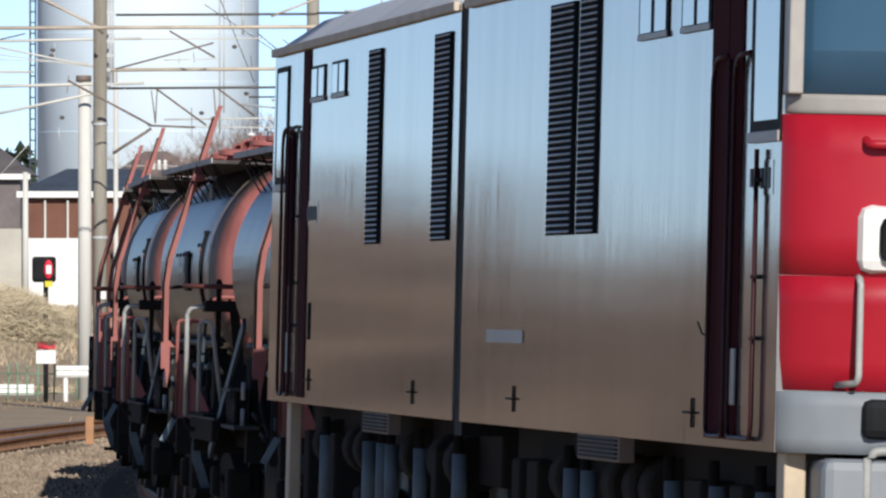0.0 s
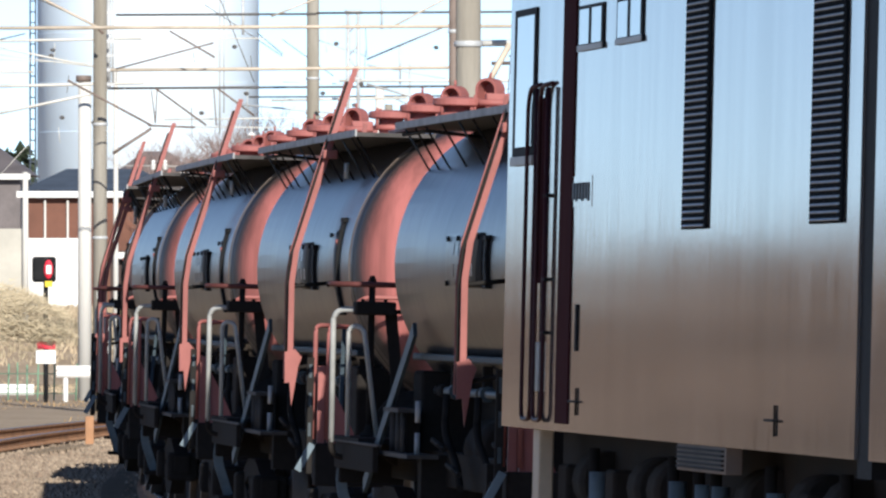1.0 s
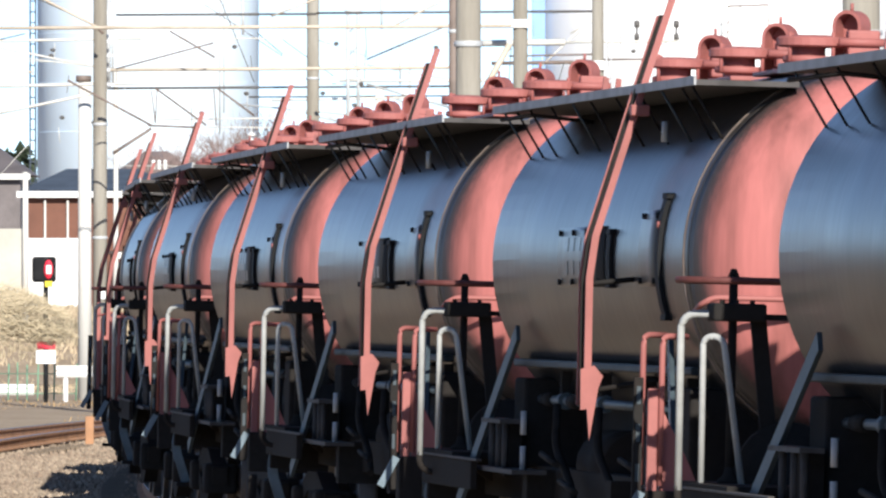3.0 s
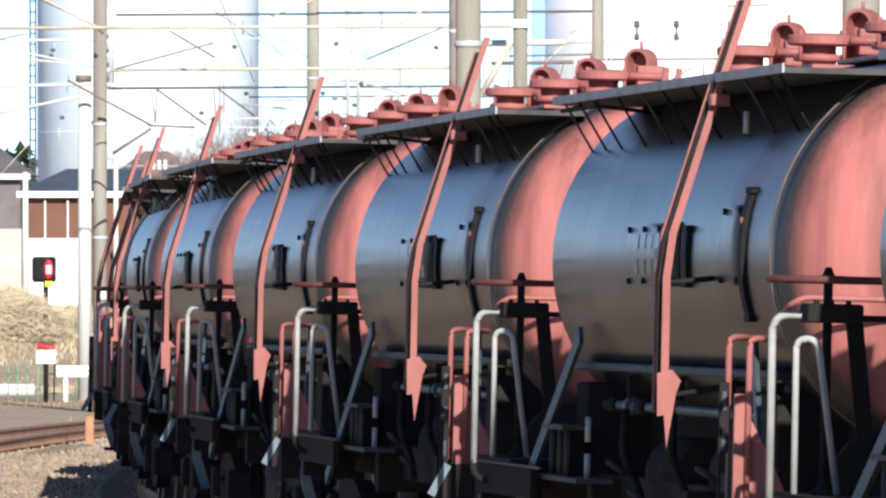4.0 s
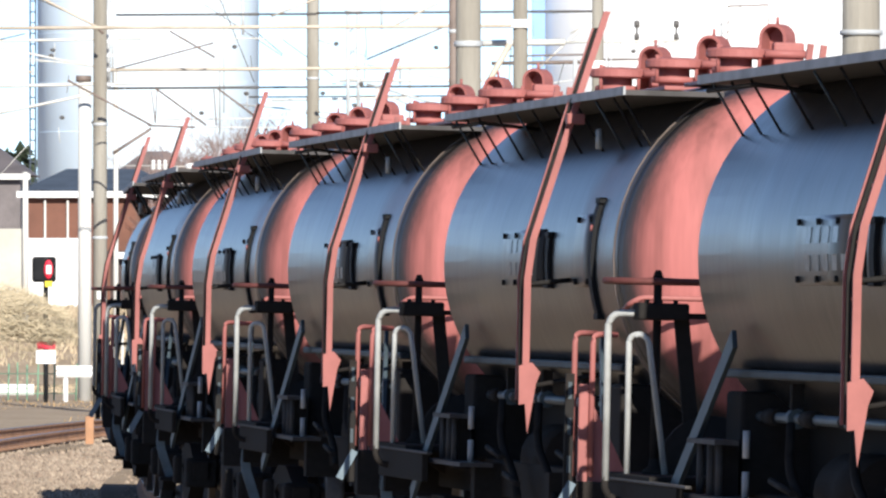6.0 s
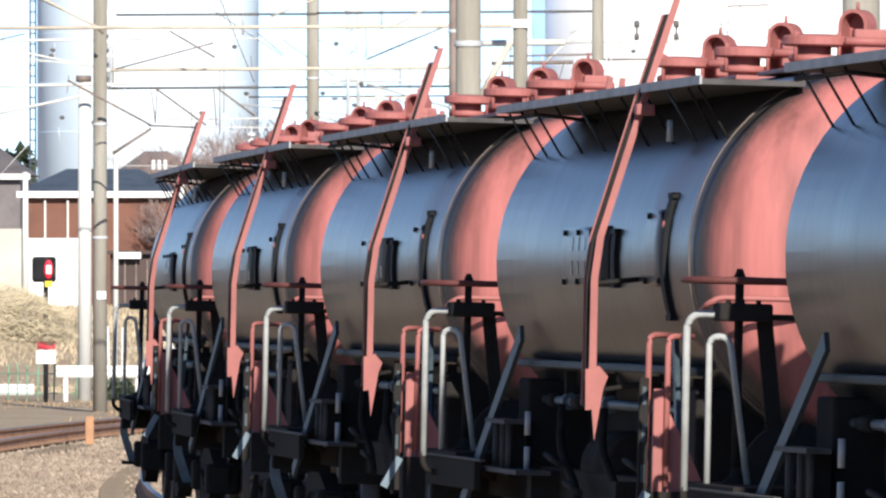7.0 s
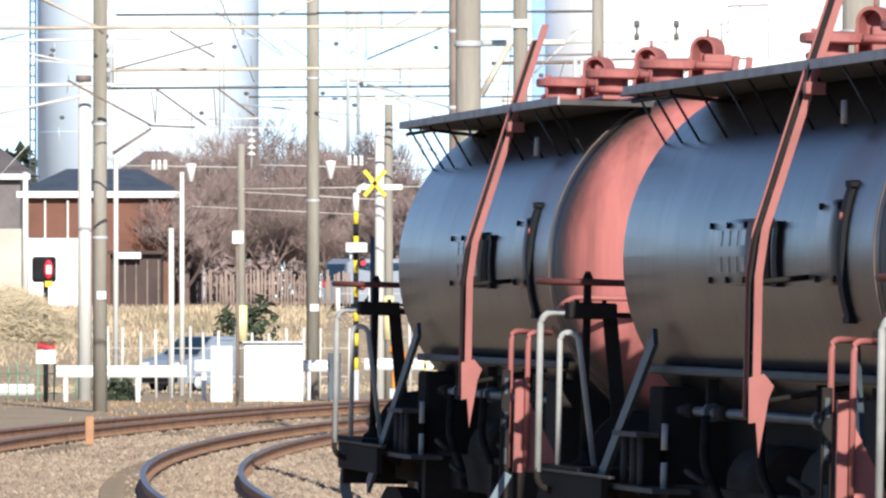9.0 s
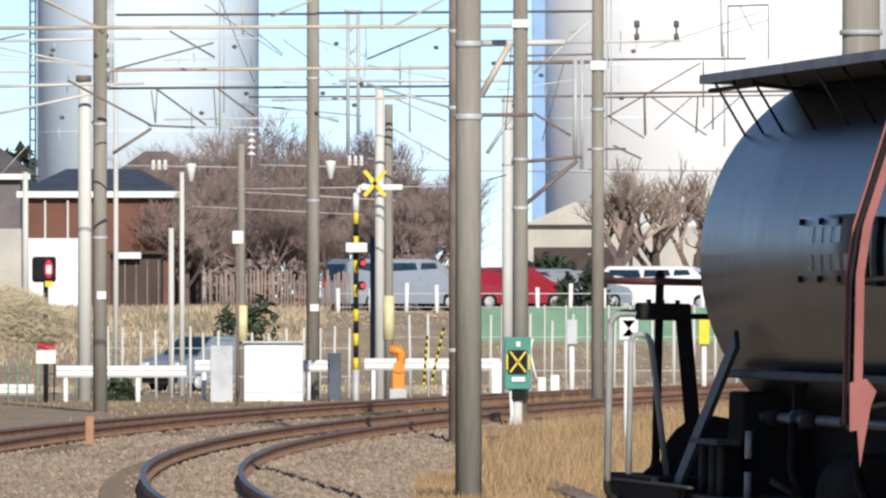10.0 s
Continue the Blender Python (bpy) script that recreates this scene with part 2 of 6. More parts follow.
def meshed_z(x, y):
    """Height of the ground sheet between its grid points."""
    gx, gy, gz = GRID
    i = min(max(int(np.searchsorted(gx, x)) - 1, 0), len(gx) - 2)
    j = min(max(int(np.searchsorted(gy, y)) - 1, 0), len(gy) - 2)
    u, w = (x - gx[i]) / (gx[i + 1] - gx[i]), (y - gy[j]) / (gy[j + 1] - gy[j])
    return float((gz[j, i] * (1 - u) + gz[j, i + 1] * u) * (1 - w) + (gz[j + 1, i] * (1 - u) + gz[j + 1, i + 1] * u) * w)


def ground():
    bm = bmesh.new()
    xs = [-1500, -600, -250, -120, -70, -45] + list(np.linspace(-32, 40, 61)) + [60, 120, 300, 700, 1600]
    ys = [-900, -300, -120, -60, -20, 10] + list(np.linspace(30, 240, 106)) + list(np.linspace(244, 345, 52)) + [360, 400, 460, 560, 800, 1400, 3000, 4600]
    grid = []
    for y in ys:
        row = []
        for x in xs:
            z = ground_z(x, y)
            if 20 < y < 300 and abs(x) < 40:
                g = gap_to_line(x, y)
                # the two ballast beds stand above the ground
                for c in (0.0, 3.9):
                    d = abs(g - c)
                    z = max(z, -0.20 - 0.5 * max(0.0, d - 1.5) if d < 2.2 else -9)
            row.append(bm.verts.new((x, y, z)))
        grid.append(row)
    GRID.extend((np.array(xs), np.array(ys), np.array([[v.co.z for v in row] for row in grid])))
    for a, b in zip(grid, grid[1:]):
        for i in range(len(a) - 1):
            f = bm.faces.new((a[i], a[i + 1], b[i + 1], b[i]))
            f.smooth = True
    return tagged(part("ground", bm, M_EARTH), "dry trackside earth with worn gravel and low banks", "ground", kind="structure")


ground()


def ballast():
    """Loose stones over the two track beds."""
    rng = random.Random(5)
    vs, fs = [], []
    for n0 in (0.0, 3.9):
        for _ in range(15000 if n0 == 0 else 7000):
            s = rng.uniform(28, 100) if rng.random() < 0.8 else rng.uniform(0, 150)
            n = n0 + rng.gauss(0, 1.0)
            if abs(n - n0) > 2.4:
                continue
            x, y, th = on_track(s, n)
            d = abs(n - n0)
            z = meshed_z(x, y) + 0.006
            r = rng.uniform(0.022, 0.055)
            k = len(vs)
            for dx, dy, dz in ((1, 0, 0), (-1, 0.2, 0), (0, 1, 0), (0.1, -1, 0), (0, 0, 1)):
                vs.append((x + dx * r * rng.uniform(0.6, 1.4), y + dy * r * rng.uniform(0.6, 1.6), z - 0.005 + dz * r * rng.uniform(0.6, 1.3)))
            fs += [(k, k + 2, k + 4), (k + 2, k + 1, k + 4), (k + 1, k + 3, k + 4), (k + 3, k, k + 4)]
    for _ in range(60000):
        s, n = rng.uniform(26, 112), rng.uniform(-4.5, 8.5)
        x, y, th = on_track(s, n)
        d = min(abs(n), abs(n - 3.9))
        z = meshed_z(x, y) + 0.006
        r = rng.uniform(0.018, 0.06)
        k = len(vs)
        for dx, dy, dz in ((1, 0, 0), (-1, 0.2, 0), (0, 1, 0), (0.1, -1, 0), (0, 0, 1)):
            vs.append((x + dx * r * rng.uniform(0.6, 1.4), y + dy * r * rng.uniform(0.6, 1.6), z - 0.008 + dz * r * rng.uniform(0.5, 1.1)))
        fs += [(k, k + 2, k + 4), (k + 2, k + 1, k + 4), (k + 1, k + 3, k + 4), (k + 3, k, k + 4)]
    me = bpy.data.meshes.new("ballast")
    me.from_pydata(vs, [], fs)
    me.materials.append(M_BALLAST)
    tagged(new("ballast", me), "brown crushed-stone ballast under the curving tracks", "ballast", kind="stuff")


def track(name, n0, label, s0=-10, s1=200):
    root = empty(name, label, "railway track", "railway tracks", "structure")
    for side in (-0.533, 0.533):
        n = n0 + side
        z = math.sin(radians(CANT)) * side if n0 == 0 else 0.0
        prof = [(n - 0.063, z - 0.153), (n - 0.063, z - 0.14), (n - 0.010, z - 0.115), (n - 0.010, z - 0.045), (n - 0.0325, z - 0.03), (n - 0.0325, z - 0.006),
                (n - 0.026, z), (n + 0.026, z), (n + 0.0325, z - 0.006), (n + 0.0325, z - 0.03), (n + 0.010, z - 0.045), (n + 0.010, z - 0.115), (n + 0.063, z - 0.14), (n + 0.063, z - 0.153)]
        bm = ribbon(0, 0, s0, s1, 0, 1.0, None, prof)
        bm.faces.ensure_lookup_table()
        for i, f in enumerate(bm.faces):
            f.material_index = 1 if i % 13 in (5, 6, 7) else 0
        part("rail", bm, [M_RUST, M_RAILTOP], root, "worn steel rail with rusty web")
    sl = bmesh.new()
    box(sl, -1.0, 1.0, -0.11, 0.11, -0.19, 0.0, 0.02)
    first = None
    for s in np.arange(24, 126, 0.68):
        x, y, th = on_track(s, n0)
        m = pose(x, y, -0.185, 0, CANT if n0 == 0 else 0, math.degrees(th))
        if first is None:
            first = part("sleeper", sl, M_SLEEPER, root)
            first.matrix_basis = m
        else:
            again(first, m, root)
    return root


track("track_1", 0.0, "curved narrow-gauge railway track on brown ballast")
track("track_2", 3.9, "parallel outer railway track with rusty rails")
ballast()


# ---- tank wagon ----
M_WHEELRED = material("worn_handwheel_red", (0.13, 0.046, 0.042), 0.6, vary=0.3, scale=5, spec=0.2)
TR, TZ = 1.0, 2.10          # tank radius and axis height
AY = 3.64                   # a = 0 is the far end of the tank's barrel


def wagon():
    root = empty("tank_wagon", "short black bogie tank wagon with weathered red ends", "tank wagon", "tank wagons of the train")
    y = lambda a: AY - a
    # barrel with a dished far end; the near end is a red part of its own
    prof = [(0.0, y(-0.42)), (0.25, y(-0.41)), (0.5, y(-0.36)), (0.72, y(-0.28)), (0.88, y(-0.16)), (0.965, y(-0.06)), (1.0, y(0.03))]
    prof += [(1.0, y(a)) for a in (2.1, 2.11, 4.3, 6.4)] + [(1.0, y(8.45)), (0.992, y(8.55)), (0.978, y(8.61))]
    bm = lathe(bmesh.new(), [(r, h) for r, h in prof], 64)
    bmesh.ops.translate(bm, verts=bm.verts, vec=(0, 0, TZ))
    part("tank", bm, M_TANK, root, "glossy black tank barrel with streaks of grime")
    prof = [(0.985, y(8.59)), (0.968, y(8.65)), (0.945, y(8.71)), (0.91, y(8.77)), (0.82, y(8.86)), (0.62, y(8.95)), (0.35, y(9.01)), (0.0, y(9.03))]
    bm = lathe(bmesh.new(), prof, 64)
    bmesh.ops.translate(bm, verts=bm.verts, vec=(0, 0, TZ))
    part("tank_end", bm, M_REDEND, root, "dished red tank end with dark streaks")
    bm = lathe(bmesh.new(), [(0.985, y(8.47)), (1.003, y(8.475)), (1.003, y(8.495)), (0.985, y(8.505))], 64)
    bmesh.ops.translate(bm, verts=bm.verts, vec=(0, 0, TZ))
    part("end_seam", bm, M_BROWNSTEEL, root, "tan weld seam at the tank end")
    # walkways along both shoulders
    for sx in (-1, 1):
        x0, x1 = sorted((sx * 0.46, sx * 0.99))
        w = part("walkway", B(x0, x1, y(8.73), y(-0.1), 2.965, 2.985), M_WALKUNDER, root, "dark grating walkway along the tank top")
        e = sx * 0.99
        part("edge_strip", B(min(e, e + sx * 0.012), max(e, e + sx * 0.012), y(8.76), y(-0.13), 2.962, 3.008), M_WALKWAY, w, "pale grey edge angle")
        part("edge_strip", B(x0, x1, y(-0.10), y(-0.13), 2.962, 3.006), M_WALKWAY, w)
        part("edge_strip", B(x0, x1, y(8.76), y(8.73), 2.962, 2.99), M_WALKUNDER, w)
        for i, a in enumerate((0.15, 0.75, 1.4, 2.4, 3.4, 4.2, 5.3, 6.3, 7.2, 8.0, 8.4)):
            bm = rod(bmesh.new(), (sx * 0.96, y(a), 2.96), (sx * 0.80, y(a), 2.70), 0.007, n=6)
            part("walkway_strut", bm, M_FRAME if i % 4 else M_GREYSTEEL, w)
    # rod under the edge at the walkway's ends
    part("tie_rod", tube(bmesh.new(), [(-0.95, y(-0.1), 2.93), (-0.95, y(1.5), 2.93), (-0.6, y(1.5), 2.90)], 0.012, 6), M_FRAME, root)
    # ladder that bends over the tank's side
    for sx in (-1,):
        lad = part("ladder", bmesh.new(), M_REDBAR, root, "bent red steel ladder over the tank side")
        line = [(0.825, 3.47), (0.977, 2.97), (1.205, 2.20), (1.232, 1.98), (1.23, 1.51), (1.23, 1.31)]
        # two red stringers; the dark middle bar stands in for shade between them
        for a, mt, off in ((6.30, M_REDBAR, 0.010), (6.42, M_FRAME, 0.012), (6.52, M_REDBAR, 0.0)):
            bm = bmesh.new()
            vs = []
            for px, pz in line if a > 6.5 else [(0.852, 3.38)] + line[1:]:
                vs.append([bm.verts.new((sx * (px + off + dx), y(a) + dy, pz)) for dx, dy in ((-0.019, -0.01), (0.019, -0.01), (0.019, 0.01), (-0.019, 0.01))])
            for p, q in zip(vs, vs[1:]):
                for k in range(4):
                    bm.faces.new((p[k], p[(k + 1) % 4], q[(k + 1) % 4], q[k]))
            bm.faces.new(vs[0]), bm.faces.new(vs[-1])
            bmesh.ops.recalc_face_normals(bm, faces=bm.faces)
            part("stringer_and_shade_bar", bm, mt, lad)
        for k in range(8):
            z = 1.36 + 0.255 * k
            xx = float(np.interp(-z, [-q[1] for q in line], [q[0] for q in line]))
            part("rung", rod(bmesh.new(), (sx * xx, y(6.30), z), (sx * xx, y(6.52), z), 0.012, n=6), M_REDBAR, lad)
        part("bracket", B(sx * 0.99 - 0.05, sx * 0.99 + 0.05, y(6.59), y(6.50), 2.84, 2.90, 0.008), M_REDBAR, lad)
        bm = bmesh.new()
        vs = [bm.verts.new((sx * px, y(6.545) + dy, pz)) for dy in (0.0, -0.016) for px, pz in ((1.272, 1.50), (1.20, 1.52), (1.152, 1.465), (1.176, 1.40), (1.184, 1.345), (1.218, 1.125), (1.234, 1.29), (1.268, 1.285))]
        bm.faces.new(vs[:8]), bm.faces.new(vs[8:])
        for k in range(8):
            bm.faces.new((vs[k], vs[(k + 1) % 8], vs[8 + (k + 1) % 8], vs[8 + k]))
        bmesh.ops.recalc_face_normals(bm, faces=bm.faces)
        part("foot_gusset", bm, M_REDBAR, lad)
        part("stay", rod(bmesh.new(), (sx * 1.24, y(6.5), 1.38), (sx * 0.60, y(6.5), 1.50), 0.014, n=6), M_FRAME, lad)
        part("stay", rod(bmesh.new(), (sx * 1.24, y(6.5), 1.95), (sx * 0.99, y(6.5), 1.98), 0.014, n=6), M_FRAME, lad)
    # a grey drip pipe under the walkway
    part("drip_pipe", rod(bmesh.new(), (-0.90, y(6.9), 2.81), (-0.90, y(6.9), 2.70), 0.018, n=8), M_RAILTUBE, root)

    # plates held off the barrel by bolts, both sides
    def shell_point(z, off=0.0):
        r = TR + off
        return math.sqrt(max(r * r - (z - TZ) ** 2, 0.01))

    for a0, a1, z0, z1 in ((3.25, 5.30, 1.94, 2.27), (6.75, 7.6, 1.94, 2.34)):
        bm = bmesh.new()
        k = 13
        pts = [[(-shell_point(z, o), z) for z in np.linspace(z0, z1, k)] for o in (0.002, 0.008)]
        box_v = []
        for aa in (a0, a1):
            for o in (0, 1):
                box_v.append([bm.verts.new((px, y(aa), pz)) for px, pz in pts[o]])
        for i in range(k - 1):
            for u, w in ((0, 2), (3, 1), (1, 0), (2, 3)):
                f = bm.faces.new((box_v[u][i], box_v[w][i], box_v[w][i + 1], box_v[u][i + 1]))
                f.smooth = (u, w) == (3, 1)
        for j in (0, k - 1):
            bm.faces.new((box_v[0][j], box_v[1][j], box_v[3][j], box_v[2][j]))
        bmesh.ops.recalc_face_normals(bm, faces=bm.faces)
        pl = part("data_plate", bm, M_TANK, root, "black lettering plate bolted off the tank")
        for row, zz in enumerate((z1 - 0.13, z0 + 0.07) if a1 - a0 > 1 else ()):
            for j in range(5 if row else 4):
                bm = bar(bmesh.new(), (-shell_point(zz, 0.009), y(a0 + 0.4 + 0.27 * j), zz), (-shell_point(zz + 0.075, 0.009), y(a0 + 0.4 + 0.27 * j), zz + 0.075), 0.004, 0.15, up=(0, 1, 0))
                part("lettering_bar", bm, M_FADED, pl)
        n = 4 if a1 - a0 > 1 else 2
        for j in range(n):
            aa = a0 + 0.1 + (a1 - a0 - 0.3) * j / (n - 1)
            for zz in (z0 + 0.03, z1 - 0.03):
                xx = -shell_point(zz)
                part("bolt", rod(bmesh.new(), (xx + 0.02, y(aa), zz), (xx - 0.024, y(aa), zz), 0.016, n=8), M_RUBBER, pl)
    # upright guard strips bent to the barrel
    for aa, z0, z1 in ((5.60, 1.935, 2.25), (7.60, 1.765, 2.425)):
        bm = bmesh.new()
        rings = [[bm.verts.new((-shell_point(z, o), y(aa) + dy, z)) for o, dy in ((0.002, -0.07), (0.024, -0.07), (0.024, 0.07), (0.002, 0.07))] for z in np.linspace(z0, z1, 9)]
        for p, q in zip(rings, rings[1:]):
            for k in range(4):
                bm.faces.new((p[k], p[(k + 1) % 4], q[(k + 1) % 4], q[k]))
        bm.faces.new(rings[0]), bm.faces.new(rings[-1])
        bmesh.ops.recalc_face_normals(bm, faces=bm.faces)
        s = part("guard_strip", bm, M_RUBBER, root, "black vertical guard strip")
        for z in (z0 + 0.015, z1 - 0.015):
            part("clip", B(-shell_point(z) - 0.034, -shell_point(z) + 0.03, y(aa) - 0.09, y(aa) + 0.09, z - 0.016, z + 0.016, 0.004), M_RUBBER, s)
        if z1 > 2.3:
            xo = -shell_point(2.26)
            part("marker_stud", rod(bmesh.new(), (xo, y(aa), 2.26), (xo - 0.034, y(aa), 2.26), 0.018, n=10), M_REDBAR, s, "small red stud")
    # three lidded nozzles on the crown, each with a hooded hinge guard 
    for a in (1.6, 4.25, 6.9):
        nz = part("nozzle", rod(bmesh.new(), (-0.15, y(a), 2.98), (-0.15, y(a), 3.22), 0.09, n=20), M_REDBAR, root, "red filling nozzle")
        fl = lathe(bmesh.new(), [(0.0, 3.218), (0.175, 3.218), (0.188, 3.226), (0.188, 3.262), (0.178, 3.272), (0.10, 3.282), (0.0, 3.285)], 28, "Z")
        bmesh.ops.translate(fl, verts=fl.verts, vec=(-0.13, y(a), 0))
        for f in fl.faces:
            f.smooth = False
        part("lid", fl, M_REDBAR, nz, "flat red nozzle lid")
        fl = lathe(bmesh.new(), [(0.0, 3.135), (0.125, 3.135), (0.135, 3.142), (0.135, 3.165), (0.125, 3.172), (0.0, 3.172)], 24, "Z")
        bmesh.ops.translate(fl, verts=fl.verts, vec=(-0.15, y(a), 0))
        part("flange", fl, M_REDBAR, nz)
        for k in range(4):
            an = 6.2832 * k / 4 + 0.6
            c = (-0.13 + 0.16 * math.cos(an), y(a) + 0.16 * math.sin(an))
            part("bolt", rod(bmesh.new(), (*c, 3.14), (*c, 3.295), 0.012, n=6), M_REDBAR, nz)
        # hood: half a drum with a closed back, turned towards the lid
        r, ri, d = 0.082, 0.064, 0.065
        tilt = Matrix.Translation((0.075, y(a), 0)) @ Matrix.Rotation(radians(-32), 4, "Z")
        bm = bmesh.new()
        arc = [(-math.cos(math.pi * k / 12), math.sin(math.pi * k / 12)) for k in range(13)]
        loops = []
        for rr, yy in ((ri, d - 0.015), (ri, -d), (r, -d), (r, d)):
            pts = [(-rr, 3.11)] + [(rr * u, 3.335 + rr * w) for u, w in arc] + [(rr, 3.11)]
            loops.append([bm.verts.new(tilt @ Vector((px, yy, pz))) for px, pz in pts])
        for p1, p2 in zip(loops, loops[1:]):
            for k in range(14):
                bm.faces.new((p1[k], p1[k + 1], p2[k + 1], p2[k]))
        bm.faces.new(loops[0]), bm.faces.new(loops[-1])
        bmesh.ops.recalc_face_normals(bm, faces=bm.faces)
        g = part("hinge_guard", bm, M_REDBAR, nz, "red arched hinge guard")
        part("hinge_block", B(0.03, 0.20, y(a) - 0.20, y(a) - 0.10, 3.17, 3.31, 0.012), M_REDBAR, nz)
        part("hinge_pin", rod(bmesh.new(), (-0.02, y(a) - 0.21, 3.245), (0.22, y(a) - 0.21, 3.245), 0.022, n=10), M_REDBAR, nz)
        part("eye_bolt", rod(bmesh.new(), (0.075, y(a), 3.41), (0.075, y(a), 3.455), 0.010, n=6), M_REDBAR, g)
        part("crown_plate", B(-0.32, 0.30, y(a + 0.9), y(a - 0.9), 3.075, 3.10, 0.006), M_RED, root)
    for a, sx in ((8.2, 0.12), (8.4, 0.02)):
        part("lid_lever", bar(bmesh.new(), (sx, y(a), 3.02), (sx + 0.03, y(a), 3.27), 0.035, 0.03, up=(0, 1, 0)), M_REDBAR, root)
    # underframe
    fr = part("underframe", B(-0.45, 0.45, -5.2, 5.3, 0.55, 0.95, 0.01), M_FRAME, root, "grimy dark steel underframe")
    for sx in (-1, 1):
        part("side_sill", B(sx * 0.76 - 0.06, sx * 0.76 + 0.06, -5.2, 5.3, 0.70, 0.92, 0.01), M_FRAME, fr)
        part("tank_flange", B(sx * 0.87 - 0.035, sx * 0.87 + 0.035, y(8.2), y(0.4), 1.485, 1.53, 0.010), M_FLANGE, fr, "blue-grey flange along the tank")
        # saddles, made extra wide so their dark mass stands for shade under the tank
        for a in (0.7, 7.9):
            bm = B(min(0.0, sx * 0.9), max(0.0, sx * 0.9), y(a) - 0.25, y(a) + 0.25, 0.9, 1.42, 0.02)
            part("saddle_shade_block", bm, M_FRAME, fr)
    part("cradle", B(-0.55, 0.55, y(8.6), y(0.1), 0.9, 1.28, 0.02), M_FRAME, fr)
    part("cross_bearer", B(-0.98, 0.98, -2.0, -1.8, 0.62, 0.9), M_FRAME, fr)
    part("cross_bearer", B(-0.98, 0.98, 1.8, 2.0, 0.62, 0.9), M_FRAME, fr)
    # far end: brake platform
    plat = part("brake_platform", B(-1.18, 1.18, 3.9, 5.62, 0.93, 0.97, 0.006), M_FRAME, root, "dark end platform")
    part("headstock", B(-1.15, 1.15, 5.42, 5.60, 0.66, 0.93, 0.01), M_FRAME, plat)
    part("side_plate", B(-1.17, -1.13, 3.0, 5.60, 0.76, 0.93, 0.006), M_FRAME, plat)
    part("platform_lip", B(-1.185, -1.15, 2.6, 5.62, 0.931, 0.946, 0.004), M_WALKUNDER, plat)
    hx, hy = -1.01, 4.94
    hub = part("handbrake", rod(bmesh.new(), (hx, hy, 0.95), (hx, hy, 2.0), 0.022), M_FRAME, root, "handbrake column with horizontal wheel")
    bm = bmesh.new()
    tube(bm, [(hx + 0.275 * math.cos(6.2832 * k / 28), hy + 0.275 * math.sin(6.2832 * k / 28), 1.965) for k in range(29)], 0.018, 8)
    for k in range(3):
        an = 6.2832 * k / 3
        rod(bm, (hx, hy, 1.975), (hx + 0.265 * math.cos(an), hy + 0.265 * math.sin(an), 1.965), 0.013)
    part("handwheel", bm, M_WHEELRED, hub, "worn red horizontal handwheel")
    part("hub_nut", rod(bmesh.new(), (hx, hy, 1.985), (hx, hy, 2.025), 0.03, 0.014, 8), M_FRAME, hub)
    part("gear_case", B(hx - 0.115, hx + 0.15, hy - 0.13, hy + 0.11, 1.765, 1.855, 0.014), M_FRAME, hub)
    for dx in (-0.07, 0.0, 0.08):
        part("bolt", rod(bmesh.new(), (hx + dx, hy - 0.1, 1.85), (hx + dx, hy - 0.1, 1.872), 0.014, n=6), M_FRAME, hub)
    part("stay_bar", B(hx + 0.10, -0.50, hy - 0.06, hy, 1.775, 1.805), M_FRAME, hub)
    bm = bmesh.new()
    bar(bm, (-0.885, hy, 1.79), (-0.79, hy, 0.95), 0.078, 0.03, up=(0, 1, 0))
    part("brace_leg", bm, M_FRAME, hub)
    part("column_foot", lathe(bmesh.new(), [(0.0, 0.97), (0.06, 0.97), (0.06, 0.985), (0.03, 1.01), (0.022, 1.05), (0.0, 1.05)], 12, "Z"), M_FRAME, hub).location = (hx, hy, 0)
    bm = lathe(bmesh.new(), [(0.0, -0.04), (0.26, -0.04), (0.26, 0.04), (0.0, 0.04)], 24)
    bmesh.ops.translate(bm, verts=bm.verts, vec=(-0.72, hy, 1.02))
    part("chain_wheel", bm, M_FRAME, hub)
    # a tall bent rail into the gear case, and a lower loop whose inner leg leans in
    part("handrail", tube(bmesh.new(), rounded([(-1.245, 5.05, 0.93), (-1.25, 5.05, 1.80), (-1.06, 4.95, 1.80)], 0.09, 6), 0.019, 10), M_RAILTUBE, root, "pale bent handrail")
    part("handrail", tube(bmesh.new(), rounded([(-1.155, 4.90, 0.93), (-1.16, 4.90, 1.69), (-1.07, 4.84, 1.69), (-0.965, 4.80, 0.93)], 0.06, 6), 0.016, 10), M_RAILTUBE, root, "pale looped handrail")
    part("rail_hook", tube(bmesh.new(), rounded([(-1.245, 5.05, 0.95), (-1.25, 5.05, 0.88), (-1.20, 5.05, 0.83), (-1.12, 5.05, 0.83)], 0.05), 0.019, 8), M_FRAME, root)
    for sx in (-1, 1):
        # brace from barrel to headstock, bent step below
        bm = bmesh.new()
        bar(bm, (sx * 0.97, y(1.15), 1.68), (sx * 1.10, y(-0.55), 0.66), 0.10, 0.025, up=(sx, 0, 0))
        part("end_brace", bm, M_GREYSTEEL, root, "blue-grey diagonal brace")
        bm = bmesh.new()
        bar(bm, (sx * 0.97, y(7.85), 1.66), (sx * 1.09, y(9.1), 0.70), 0.10, 0.025, up=(sx, 0, 0))
        part("end_brace", bm, M_GREYSTEEL, root, "blue-grey diagonal brace")
